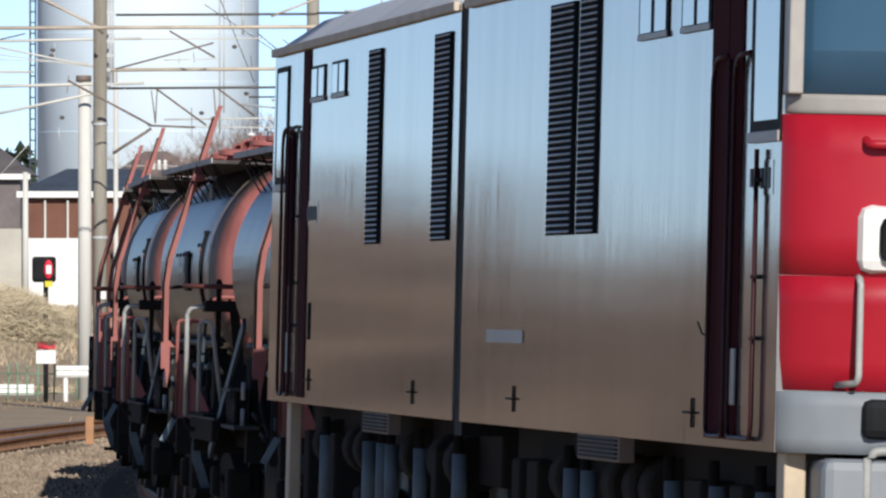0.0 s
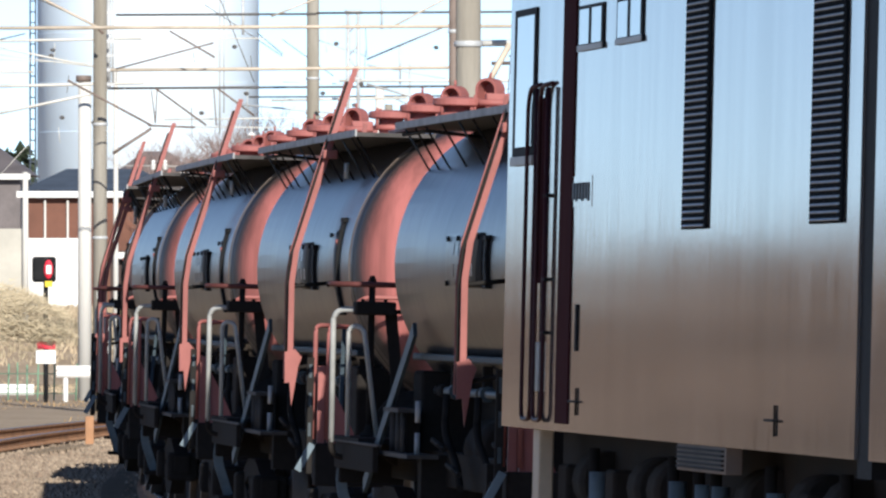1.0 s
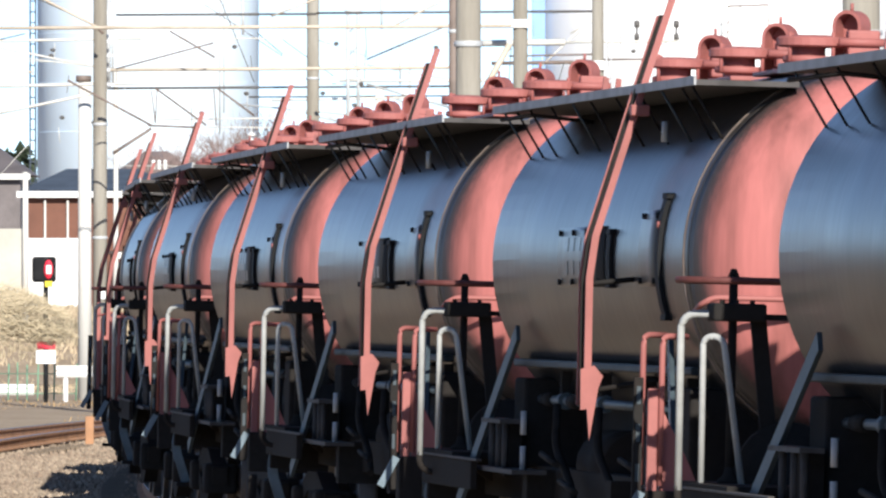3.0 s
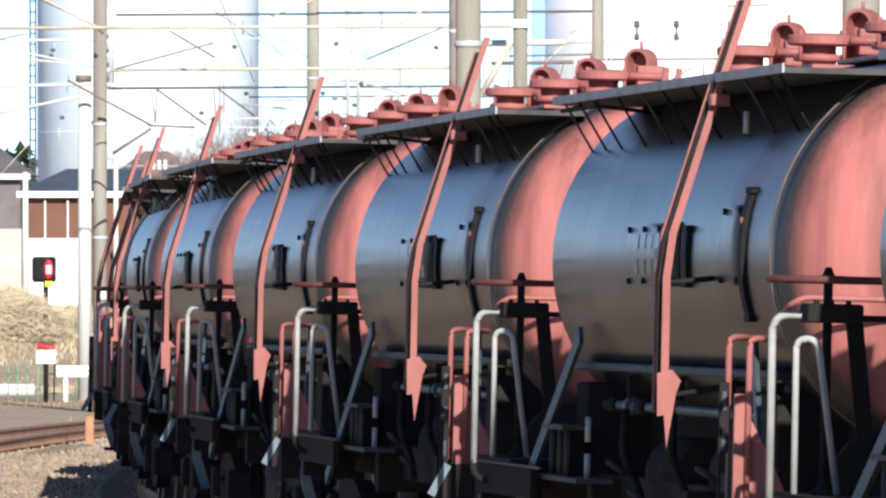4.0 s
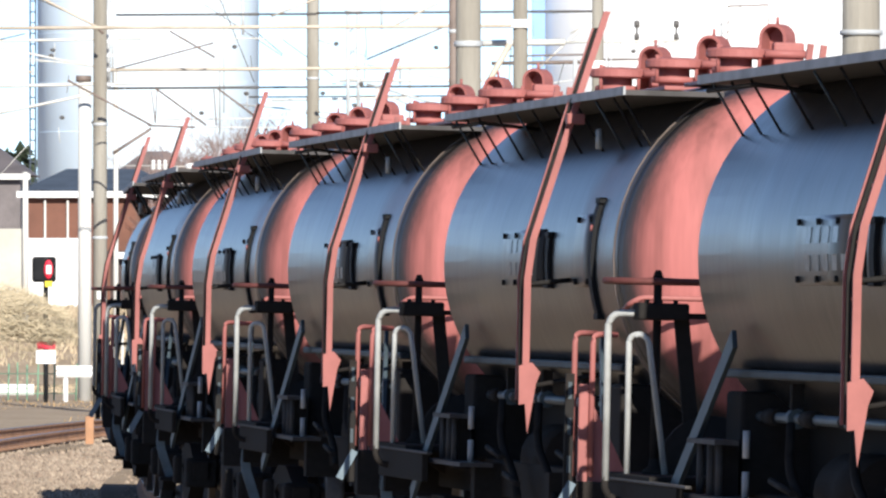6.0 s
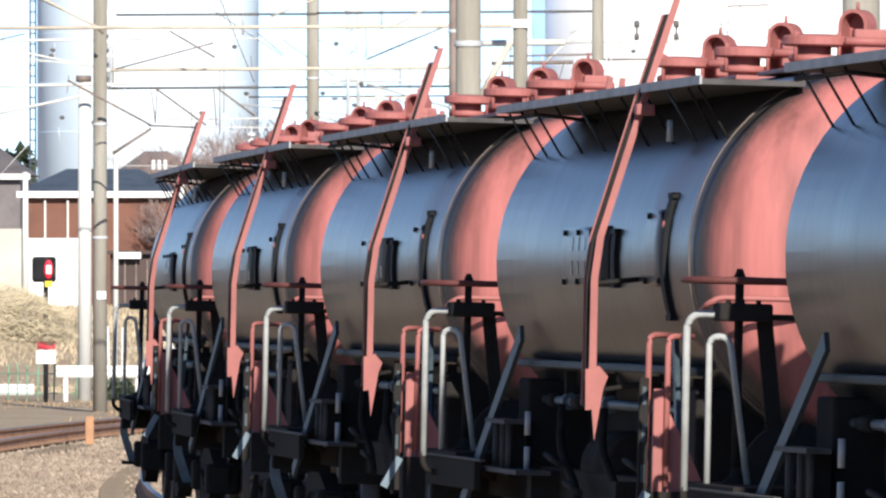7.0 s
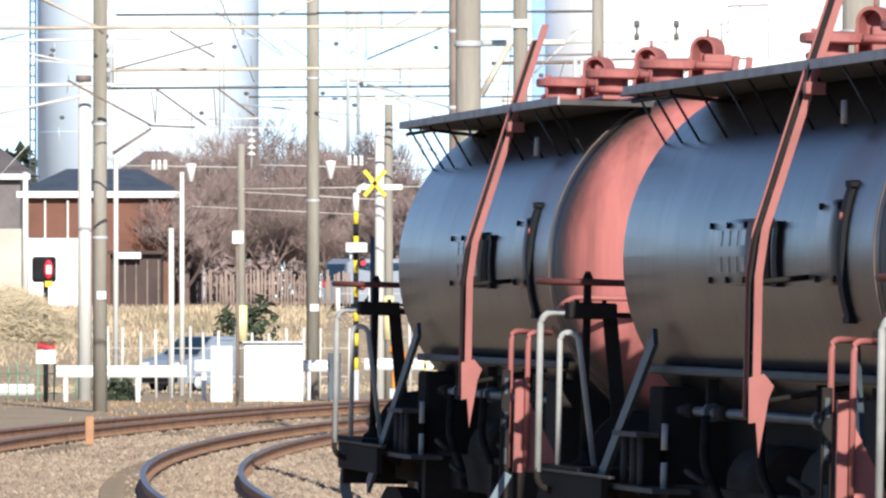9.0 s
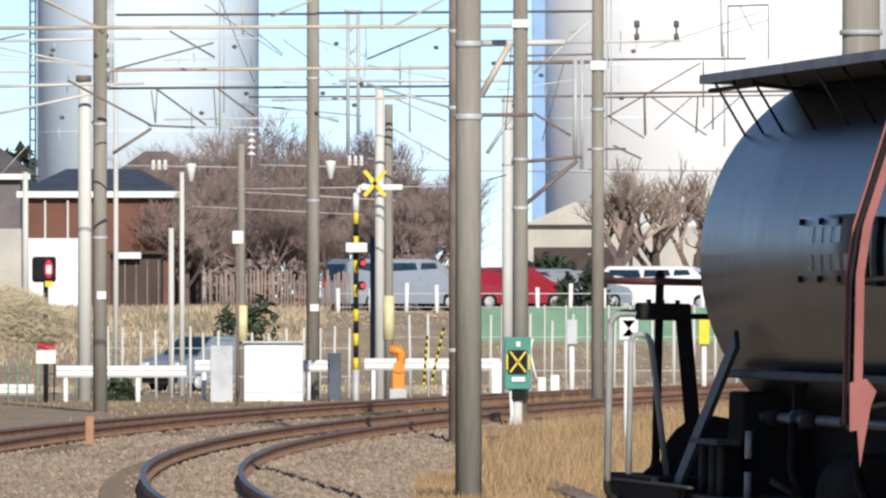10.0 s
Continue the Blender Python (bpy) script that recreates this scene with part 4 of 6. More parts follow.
def cab(root, y):
    f = y(24.2)
    # red nose with a rounded edge, sloping grey skirt
    def nose(z0, z1, d, mat, nm, lab, slope=0.0):
        bm = bmesh.new()
        cols = [(-HW, 0.0), (-HW + 0.012, 0.05), (-HW + 0.07, 0.12), (-HW + 0.20, 0.19), (-0.8, 0.27), (0, 0.33), (0.8, 0.27), (HW - 0.20, 0.19), (HW - 0.07, 0.12), (HW, 0.0)]
        rows = [[bm.verts.new((x + (0.012 if z > 2.7 and x < 0 else 0), f - q * d - slope * (z1 - z), z)) for x, q in cols] for z in np.linspace(z0, z1, 5)]
        for a, b in zip(rows, rows[1:]):
            for i in range(len(cols) - 1):
                fc = bm.faces.new((a[i], a[i + 1], b[i + 1], b[i]))
                fc.smooth = True
        for r in (rows[0], rows[-1]):
            bm.faces.new(r)
        bmesh.ops.recalc_face_normals(bm, faces=bm.faces)
        return part(nm, bm, mat, root, lab)
    nose(1.98, 2.70, 1.0, M_CABRED, "cab_front", "bright red cab front")
    nose(1.462, 1.977, 1.0, M_CABRED, "lower_cab_front", "red lower cab front that leans inward", -0.14)
    nose(1.18, 1.458, 0.93, M_CABGREY, "skirt", "grey lower cab skirt", -0.05)
    nose(2.704, 2.79, 1.05, M_TRIM, "window_sill", "brown-grey band below the windscreen")
    nose(2.794, 3.60, 0.9, M_GLASSDARK, "windscreen", "blue-tinted windscreen")
    part("screen_pillar", B(-HW, -HW + 0.07, f - 0.16, f - 0.0, 2.79, 3.60, 0.01), M_TRIM, root, "grey windscreen pillar")
    part("screen_pillar", B(-HW + 0.47, -HW + 0.58, f - 0.31, f - 0.2, 2.79, 3.60, 0.01), M_WHITE, root, "white windscreen pillar")
    h = part("headlight_surround", B(-1.03, -0.52, f - 0.29, f - 0.13, 1.99, 2.30, 0.06), M_WHITE, root, "white rounded headlight surround")
    part("lens_housing", B(-0.94, -0.60, f - 0.305, f - 0.28, 2.04, 2.25, 0.05), M_RUBBER, h)
    lz = lathe(bmesh.new(), [(0.0, -0.335), (0.05, -0.33), (0.07, -0.31), (0.07, -0.29)], 18)
    o = part("tail_light", lz, material("red_lens", (0.35, 0.01, 0.03), 0.2), h, "dark red tail light")
    o.location = (-0.82, f + 0.01, 2.14)
    part("front_handrail", tube(bmesh.new(), rounded([(-1.02, f - 0.18, 1.98), (-1.02, f - 0.29, 1.96), (-1.02, f - 0.29, 1.50), (-1.10, f - 0.16, 1.49)], 0.04), 0.016, 8), M_RAILTUBE, root, "polished vertical handrail")
    part("front_grip", tube(bmesh.new(), rounded([(-1.00, f - 0.18, 2.60), (-1.00, f - 0.29, 2.57), (-0.5, f - 0.36, 2.57), (-0.5, f - 0.26, 2.60)], 0.04), 0.020, 8), M_CABRED, root)
    part("front_step", tube(bmesh.new(), rounded([(-0.98, f - 0.34, 0.75), (-0.98, f - 0.34, 1.20), (-0.4, f - 0.42, 1.20), (-0.4, f - 0.42, 0.75)], 0.07), 0.022, 8), M_RAILTUBE, root)
    part("snow_plough", B(-1.18, 1.18, f - 0.35, f + 0.25, 0.30, 1.16, 0.05), M_CABGREY, root, "pale grey front valance")
    part("lamp_recess", B(-0.99, -0.54, f - 0.28, f - 0.1, 1.25, 1.43, 0.04), M_RUBBER, root)
    part("corner_step", B(-1.30, -1.20, f + 0.02, f + 0.25, 0.35, ZB, 0.01), M_CREAM, root, "cream step support")


LOCO_S = 2.2
REAR = section(False)
FRONT = section(True)


# ---- trackside masts and overhead line ----
M_BROWNROOF = material("grey_brown_roof", (0.16, 0.14, 0.14), 0.7, vary=0.3, scale=1.0)
M_BLUEROOF = material("slate_roof", (0.07, 0.09, 0.12), 0.6, vary=0.3, scale=1.5)
M_BRICKWALL = material("brown_siding", (0.17, 0.075, 0.05), 0.85, vary=0.25, scale=1.0)
M_BEIGE = material("beige_wall", (0.50, 0.48, 0.42), 0.8, vary=0.15, scale=0.6)
M_DARKBROWN = material("dark_brown_boards", (0.07, 0.045, 0.04), 0.8, vary=0.3, scale=1.5)
M_SILOWHITE = material("white_silo_paint", (0.90, 0.92, 0.94), 0.7, vary=0.04, scale=0.15, stretch=(1, 1, 0.2))
# blue mixed into the white paint stands in for the silo's bluish shaded edge
M_SILO = material("silo_paint_blue_shade_tint", (0.70, 0.83, 0.95), 0.7, vary=0.04, scale=0.15, stretch=(1, 1, 0.2))
M_BLUEDUCT = material("blue_duct_paint", (0.24, 0.40, 0.66), 0.6, vary=0.12, scale=1)
M_YELLOW = material("yellow_paint", (0.75, 0.58, 0.03), 0.5, vary=0.12, scale=4)
M_PALEYELLOW = material("faded_yellow", (0.72, 0.66, 0.36), 0.6, vary=0.12, scale=4)
M_ORANGE = material("orange_paint", (0.8, 0.26, 0.02), 0.5, vary=0.15, scale=4)
M_GREENBOX = material("green_paint", (0.06, 0.26, 0.2), 0.5, vary=0.15, scale=3)
M_GREENFENCE = material("green_fence", (0.16, 0.30, 0.20), 0.7, vary=0.2, scale=2)
M_SIGNRED = material("sign_red", (0.7, 0.02, 0.05), 0.5, vary=0.1, scale=3)
M_BARK = material("bark", (0.14, 0.105, 0.095), 0.9, vary=0.3, scale=2)
M_TWIG = material("bare_twigs", (0.26, 0.195, 0.18), 0.9, vary=0.4, scale=0.4, island=0.4)
M_TWIGPALE = material("pale_twigs", (0.30, 0.23, 0.19), 0.9, vary=0.4, scale=0.4, island=0.4)
M_EVERGREEN = material("evergreen", (0.045, 0.065, 0.035), 0.8, vary=0.5, scale=0.6, island=0.7)
M_DRYGRASS = material("dry_grass", (0.37, 0.255, 0.14), 0.9, vary=0.45, scale=0.8, island=0.7, spec=0.1)
M_BANKGRASS = material("bank_grass", (0.43, 0.345, 0.24), 0.9, vary=0.5, scale=0.5, island=0.7, tint=(0.25, 0.215, 0.15), amount=0.5, spec=0.1)
M_PLUME = material("pampas_plume", (0.62, 0.53, 0.37), 0.9, vary=0.25, scale=6, island=0.4, spec=0.1)


def pole(name, label, x, y, z0, z1, r, mat, taper=0.92, cat="pole", group="trackside masts"):
    ob = part(name, rod(bmesh.new(), (x, y, z0), (x, y, z1), r, r * taper, 18), mat)
    return tagged(ob, label, cat, group)


def struts(root, name, mat, rows, n=6):
    for x0, y0, z0, x1, y1, z1, r in rows:
        part(name, rod(bmesh.new(), (x0, y0, z0), (x1, y1, z1), r, n=n), mat, root)


# masts
big = pole("catenary_mast", "stout grey concrete catenary mast with steel bands", 0.273, 115.0, -0.5, 7.6, 0.146, M_CONCRETE, 0.9)
for zz in (4.626, 3.842):
    b = part("steel_band", lathe(bmesh.new(), [(0.152, zz - 0.03), (0.155, zz - 0.025), (0.155, zz + 0.025), (0.152, zz + 0.03)], 20, "Z"), M_GALV, big)
    b.location = (0.273, 115.0, 0)
slim = pole("catenary_mast", "slim brown-grey mast behind the stout one", 0.161, 161.0, -0.5, 9.0, 0.076, M_BROWNSTEEL, 0.95)
pa = pole("catenary_mast", "pale concrete mast with a flat dark cap", -7.999, 239.0, -0.6, 6.742, 0.158, M_CONCRETEPALE)
part("mast_cap", rod(bmesh.new(), (-8.024, 239.0, 6.704), (-8.024, 239.0, 6.843), 0.177, n=14), M_BROWNSTEEL, pa)
pb = pole("catenary_mast", "grey concrete mast with a white tag", -6.953, 217.0, -0.6, 9.0, 0.149, M_CONCRETE)
part("tag", B(-7.011, -6.827, 217.0 - 0.160, 217.0 - 0.137, 1.853, 2.013), M_WHITE, pb, "white tag")
pc = pole("catenary_mast", "slender grey concrete mast with a white tag", -2.975, 245.0, -0.6, 9.5, 0.155, M_CONCRETE)
part("tag", B(-3.039, -2.845, 245.0 - 0.175, 245.0 - 0.142, 1.573, 1.729), M_WHITE, pc, "white tag")
pe = pole("catenary_mast", "grey concrete mast that carries a signal box", 1.273, 176.0, -0.6, 8.0, 0.130, M_CONCRETE)
part("mast_clamp", B(1.124, 1.431, 176 - 0.158, 176 + 0.158, 6.324, 6.463, 0.02), M_WHITE, pe, "white clamp")
pe2 = pole("catenary_mast", "pale concrete mast behind the signal box", 1.607, 267.0, -0.7, 6.941, 0.141, M_CONCRETEPALE)
pf = pole("catenary_mast", "grey mast with a brown crosshead", 2.893, 200.0, -0.6, 7.453 + 0.4, 0.127, M_CONCRETE, 0.85)
part("mast_clamp", B(2.745, 3.041, 200 - 0.158, 200 + 0.158, 6.134, 6.313, 0.02), M_WHITE, pf)
pg = pole("catenary_mast", "stout grey concrete mast beyond the train", 3.281, 84.0, -0.5, 6.0, 0.160, M_CONCRETE, 0.9)
g = part("steel_band", lathe(bmesh.new(), [(0.160, -0.02), (0.169, -0.02), (0.169, 0.02), (0.160, 0.02)], 20, "Z"), M_GALV, pg)
g.location = (3.281, 84.0, 3.983)


def mast_fittings(mast, x, y, r, bands, bolts):
    """Steel bands round a mast and small step bolts on its side."""
    for z in bands:
        part("steel_band", lathe(bmesh.new(), [(r, z - 0.03), (r + 0.009, z - 0.025), (r + 0.009, z + 0.025), (r, z + 0.03)], 18, "Z"), M_GALV, mast).location = (x, y, 0)
    for k, z in enumerate(bolts):
        e = -1 if k % 2 else 1
        part("step_bolt", rod(bmesh.new(), (x + e * r * 0.9, y, z), (x + e * (r + 0.07), y, z), 0.010, n=6), M_GALV, mast)


mast_fittings(slim, 0.161, 161.0, 0.076, (1.1, 4.75, 5.9), ())
mast_fittings(pb, -6.953, 217.0, 0.148, (3.1, 5.4), ())
mast_fittings(pc, -2.975, 245.0, 0.153, (4.1, 6.9), ())
mast_fittings(pe, 1.273, 176.0, 0.129, (3.36, 4.16), ())
mast_fittings(pe2, 1.607, 267.0, 0.140, (5.2, 6.1, 6.8), (2.6, 3.1, 3.6, 4.1))
mast_fittings(pf, 2.893, 200.0, 0.124, (4.66, 5.4), (2.2, 2.7, 3.2, 3.7))
pole("utility_pole", "thin pale post beside the house", -9.169, 300.0, -0.8, 8.323, 0.079, M_CONCRETEPALE, 0.8, "pole", "utility poles")
pole("utility_pole", "thin white post on the bank", -7.024, 288.0, -0.8, 5.254, 0.076, M_CONCRETEPALE, 0.8, "pole", "utility poles")
pole("utility_pole", "short white post on the bank", -7.414, 292.0, -0.8, 3.774, 0.092, M_CONCRETEPALE, 0.8, "pole", "utility poles")
up = pole("utility_pole", "weathered utility pole with stacked insulators", -5.277, 280.0, -0.8, 5.900, 0.111, M_CONCRETE, 0.8, "pole", "utility poles")
for k in range(4):
    d = part("insulator", lathe(bmesh.new(), [(0.03, -0.05), (0.11, -0.03), (0.11, 0.0), (0.03, 0.05)], 12, "Z"), M_WHITE, up)
    d.location = (-5.011, 280.0, 6.151 - 0.17 * k)
part("insulator_rod", rod(bmesh.new(), (-5.011, 280.0, 6.343), (-5.011, 280.0, 5.235), 0.025), M_GALV, up)
part("yellow_sleeve", rod(bmesh.new(), (-5.243, 279.9, 0.731), (-5.243, 279.9, 1.674), 0.133, n=14), M_PALEYELLOW, up, "pale yellow guard sleeve")
pole("utility_pole", "pale concrete pole beside the white wall", -12.874, 330.0, 1.0, 5.741, 0.105, M_CONCRETEPALE, 0.8, "pole", "utility poles")
sp = pole("sign_post", "thin dark post with a white box on top", -4.381, 228.0, -0.6, 3.053, 0.036, M_BROWNSTEEL, 1.0, "post", "trackside posts")
part("lamp_box", B(-4.489, -4.249, 227.9, 228.1, 3.029, 3.306, 0.02), M_WHITE, sp)
stake = part("rusty_stake", B(-5.079, -4.959, 152.0, 152.08, -0.6, 0.210, 0.01), M_RUST)
tagged(stake, "short rusty steel stake beside the outer rail", "stake")

# portal gantries across the tracks
gan = empty("catenary_gantry", "tan tubular catenary gantry with brackets and stays", "gantry", "catenary gantries")
struts(gan, "beam", M_TAN, [(-9.13, 205.0, 7.05, 1.31, 205.0, 7.09, 0.035), (-6.68, 215.0, 6.46, 0.18, 215.0, 6.51, 0.035), (-9.58, 215.0, 6.42, -8.22, 215.0, 6.42, 0.02)])
struts(gan, "brace", M_TAN, [(-7.83, 205.0, 7.70, -6.62, 205.0, 7.07, 0.025), (-1.02, 205.0, 7.05, 0.17, 205.0, 7.68, 0.02), (-1.50, 212.0, 6.61, 0.17, 205.0, 7.14, 0.02), (0.61, 170.0, 5.11, 1.06, 170.0, 5.92, 0.05), (-3.34, 208.0, 7.35, -2.46, 208.0, 7.70, 0.02)])
struts(gan, "bracket", M_BROWNSTEEL, [(-7.00, 216.0, 7.38, -6.86, 216.0, 7.21, 0.03), (-5.47, 214.0, 7.22, -4.56, 214.0, 6.69, 0.02), (-6.54, 214.0, 6.46, -4.59, 214.0, 6.98, 0.018), (-7.50, 214.0, 6.23, -5.83, 214.0, 5.33, 0.022), (-6.60, 214.0, 4.77, -5.83, 214.0, 5.27, 0.03), (-5.90, 214.0, 5.33, -4.96, 214.0, 5.29, 0.02)])
struts(gan, "bracket", M_BROWNSTEEL, [(-6.45, 240.0, 6.58, -5.31, 240.0, 5.75, 0.022), (-5.06, 240.0, 6.58, -4.23, 240.0, 5.96, 0.022), (-6.54, 240.0, 6.53, -6.45, 240.0, 5.80, 0.014), (-6.41, 240.0, 6.53, -6.45, 240.0, 5.80, 0.014), (-5.14, 240.0, 6.56, -5.08, 240.0, 5.75, 0.014)])
gan2 = empty("catenary_gantry", "galvanised lattice catenary gantry beyond the crossing", "gantry", "catenary gantries")
struts(gan2, "post", M_GALV, [(-2.22, 250.0, 8.60, -2.22, 250.0, 5.27, 0.05), (-1.98, 250.0, 8.60, -1.98, 250.0, 5.67, 0.05)])
struts(gan2, "cross_tie", M_GALV, [(-2.30, 250.0, 8.55, -1.90, 250.0, 8.55, 0.05), (-2.27, 250.0, 6.99, -1.90, 250.0, 6.99, 0.05), (-2.22, 250.0, 8.05, -1.98, 250.0, 8.31, 0.02), (-2.22, 250.0, 7.52, -1.98, 250.0, 7.78, 0.02), (-2.22, 250.0, 7.52, -1.98, 250.0, 7.19, 0.02)])
struts(gan2, "post", M_GALV, [(-5.32, 255.0, 9.04, -5.32, 255.0, 5.77, 0.025), (-5.22, 255.0, 9.04, -5.22, 255.0, 6.28, 0.018), (-7.03, 225.0, 8.21, -7.03, 225.0, 6.30, 0.055), (-6.94, 225.0, 8.21, -6.94, 225.0, 6.36, 0.03), (-4.67, 250.0, 8.90, -4.67, 250.0, 8.02, 0.035), (-1.43, 250.0, 8.90, -1.43, 250.0, 8.15, 0.035), (-1.02, 255.0, 7.90, -1.02, 255.0, 6.96, 0.03), (-0.79, 255.0, 7.43, -0.79, 255.0, 5.81, 0.03)])
for k in range(6):
    part("cross_tie", B(-7.071, -6.870, 224.0, 224.05, 7.882 - 0.3 * k - 0.06, 7.882 - 0.3 * k), M_GALV, gan2)
struts(gan2, "beam", M_DARKWIRE, [(-7.84, 250.0, 6.77, 0.21, 250.0, 6.82, 0.028), (-7.03, 230.0, 7.96, -2.72, 230.0, 7.98, 0.026), (-2.72, 230.0, 8.00, 3.35, 230.0, 8.04, 0.026), (-4.63, 255.0, 6.66, 0.22, 255.0, 6.69, 0.02)])
struts(gan2, "beam", M_PALEWIRE, [(-10.48, 238.0, 6.57, -6.65, 238.0, 6.66, 0.035), (-10.48, 238.0, 7.58, -6.71, 238.0, 7.65, 0.03), (-2.43, 250.0, 6.95, 1.53, 250.0, 6.95, 0.035), (-4.04, 252.0, 6.53, -0.85, 252.0, 6.59, 0.03), (-9.85, 232.0, 5.83, -7.27, 232.0, 6.38, 0.03), (-10.02, 236.0, 7.45, -7.71, 236.0, 6.98, 0.022)])
struts(gan2, "brace", M_GALV, [(-1.79, 250.0, 6.88, 0.15, 250.0, 6.33, 0.03), (-1.24, 250.0, 5.87, 0.15, 250.0, 5.08, 0.022), (-1.11, 250.0, 6.53, 0.08, 250.0, 6.00, 0.02), (0.82, 200.0, 4.58, 1.33, 200.0, 5.36, 0.035), (-3.22, 250.0, 6.20, -2.43, 250.0, 6.00, 0.03), (-4.80, 250.0, 6.40, -1.90, 250.0, 6.13, 0.022), (-2.98, 252.0, 7.96, -1.78, 252.0, 7.56, 0.012), (-1.78, 252.0, 7.36, 0.08, 252.0, 7.03, 0.012)])
gan3 = empty("catenary_gantry", "brown lattice catenary gantry right of the crossing masts", "gantry", "catenary gantries")
gan3["label"] = "brown lattice catenary gantry over the far tracks"
struts(gan3, "beam", M_BROWNSTEEL, [(1.04, 230.0, 6.92, 3.35, 230.0, 6.95, 0.04), (3.35, 230.0, 7.00, 6.51, 230.0, 7.02, 0.022), (3.42, 235.0, 6.36, 8.88, 235.0, 6.44, 0.028), (3.55, 235.0, 6.28, 8.88, 235.0, 6.34, 0.02), (0.20, 235.0, 6.29, 3.42, 235.0, 6.31, 0.022), (1.40, 228.0, 7.03, 3.32, 228.0, 7.07, 0.02)])
struts(gan3, "bracket", M_BROWNSTEEL, [(1.15, 180.0, 4.16, 2.34, 180.0, 4.26, 0.03), (1.27, 180.0, 3.36, 2.26, 180.0, 4.20, 0.035), (0.10, 165.0, 4.71, 1.40, 165.0, 4.71, 0.03), (2.70, 200.0, 4.66, 3.42, 200.0, 4.67, 0.02), (3.18, 200.0, 4.73, 3.71, 200.0, 4.48, 0.018), (1.57, 185.0, 5.08, 2.21, 185.0, 4.69, 0.02)])
struts(gan3, "brace", M_BROWNSTEEL, [(3.56, 236.0, 5.83, 5.68, 236.0, 7.06, 0.016), (3.63, 236.0, 5.90, 4.44, 236.0, 5.40, 0.016), (4.56, 236.0, 6.33, 5.81, 236.0, 5.46, 0.016), (4.68, 236.0, 5.59, 5.49, 236.0, 6.31, 0.014), (5.74, 236.0, 5.61, 6.55, 236.0, 6.31, 0.014), (5.74, 236.0, 7.10, 5.74, 236.0, 6.08, 0.02), (4.44, 236.0, 6.31, 4.46, 236.0, 5.46, 0.026), (5.95, 236.0, 6.31, 5.95, 236.0, 5.59, 0.02), (5.62, 236.0, 6.31, 5.58, 236.0, 5.52, 0.02)])
struts(gan3, "post", M_GALV, [(2.78, 225.0, 6.90, 2.78, 225.0, 4.82, 0.055), (2.92, 225.0, 6.90, 2.92, 225.0, 4.58, 0.045), (3.21, 210.0, 7.79, 3.21, 210.0, 4.40, 0.02), (3.30, 210.0, 7.79, 3.30, 210.0, 5.29, 0.016), (6.23, 240.0, 8.62, 6.26, 240.0, 7.29, 0.03), (6.31, 240.0, 7.55, 6.31, 240.0, 5.27, 0.02)])
struts(gan3, "hanger_frame", M_BROWNSTEEL, [(6.39, 240.0, 8.43, 6.39, 240.0, 7.23, 0.016), (7.30, 240.0, 8.43, 7.30, 240.0, 7.23, 0.016), (6.39, 240.0, 8.42, 7.30, 240.0, 8.45, 0.02), (6.66, 240.0, 8.41, 6.98, 240.0, 7.80, 0.01), (6.26, 240.0, 7.80, 7.30, 240.0, 8.11, 0.008)])
struts(gan3, "beam", M_PALEWIRE, [(0.62, 178.0, 6.12, 2.03, 178.0, 6.14, 0.055), (2.39, 210.0, 6.90, 4.67, 210.0, 6.93, 0.028), (1.95, 230.0, 6.71, 3.05, 230.0, 7.74, 0.022), (2.74, 230.0, 7.56, 3.35, 230.0, 7.92, 0.018)])
for xx in (3.802, 4.578):
    i = part("insulator", lathe(bmesh.new(), [(0.02, 0), (0.05, 0.02), (0.05, 0.12), (0.02, 0.14), (0.02, 0.25), (0.055, 0.26), (0.055, 0.38), (0.0, 0.40)], 10, "Z"), M_DARKWIRE, gan3)
    i.location = (xx, 210.0, 6.932)

# contact wires, feeders and droppers
ln = empty("overhead_line", "bundle of overhead contact wires and feeders", "overhead wire", kind="structure")
struts(ln, "wire", M_PALEWIRE, [(-10.19, 240.0, 7.36, -7.53, 240.0, 7.02, 0.012), (-10.19, 240.0, 7.23, -7.91, 240.0, 7.14, 0.010), (-7.55, 245.0, 7.79, -4.06, 245.0, 7.82, 0.016), (-6.39, 245.0, 7.32, -5.16, 245.0, 7.35, 0.014), (-6.65, 255.0, 6.12, -2.48, 255.0, 6.18, 0.02), (-6.11, 255.0, 5.95, -3.82, 255.0, 5.93, 0.014), (-8.94, 290.0, 5.46, -5.57, 290.0, 5.41, 0.012), (-4.93, 288.0, 5.45, -2.49, 288.0, 5.39, 0.012), (-2.04, 288.0, 5.63, 0.24, 288.0, 5.41, 0.012)], 5)
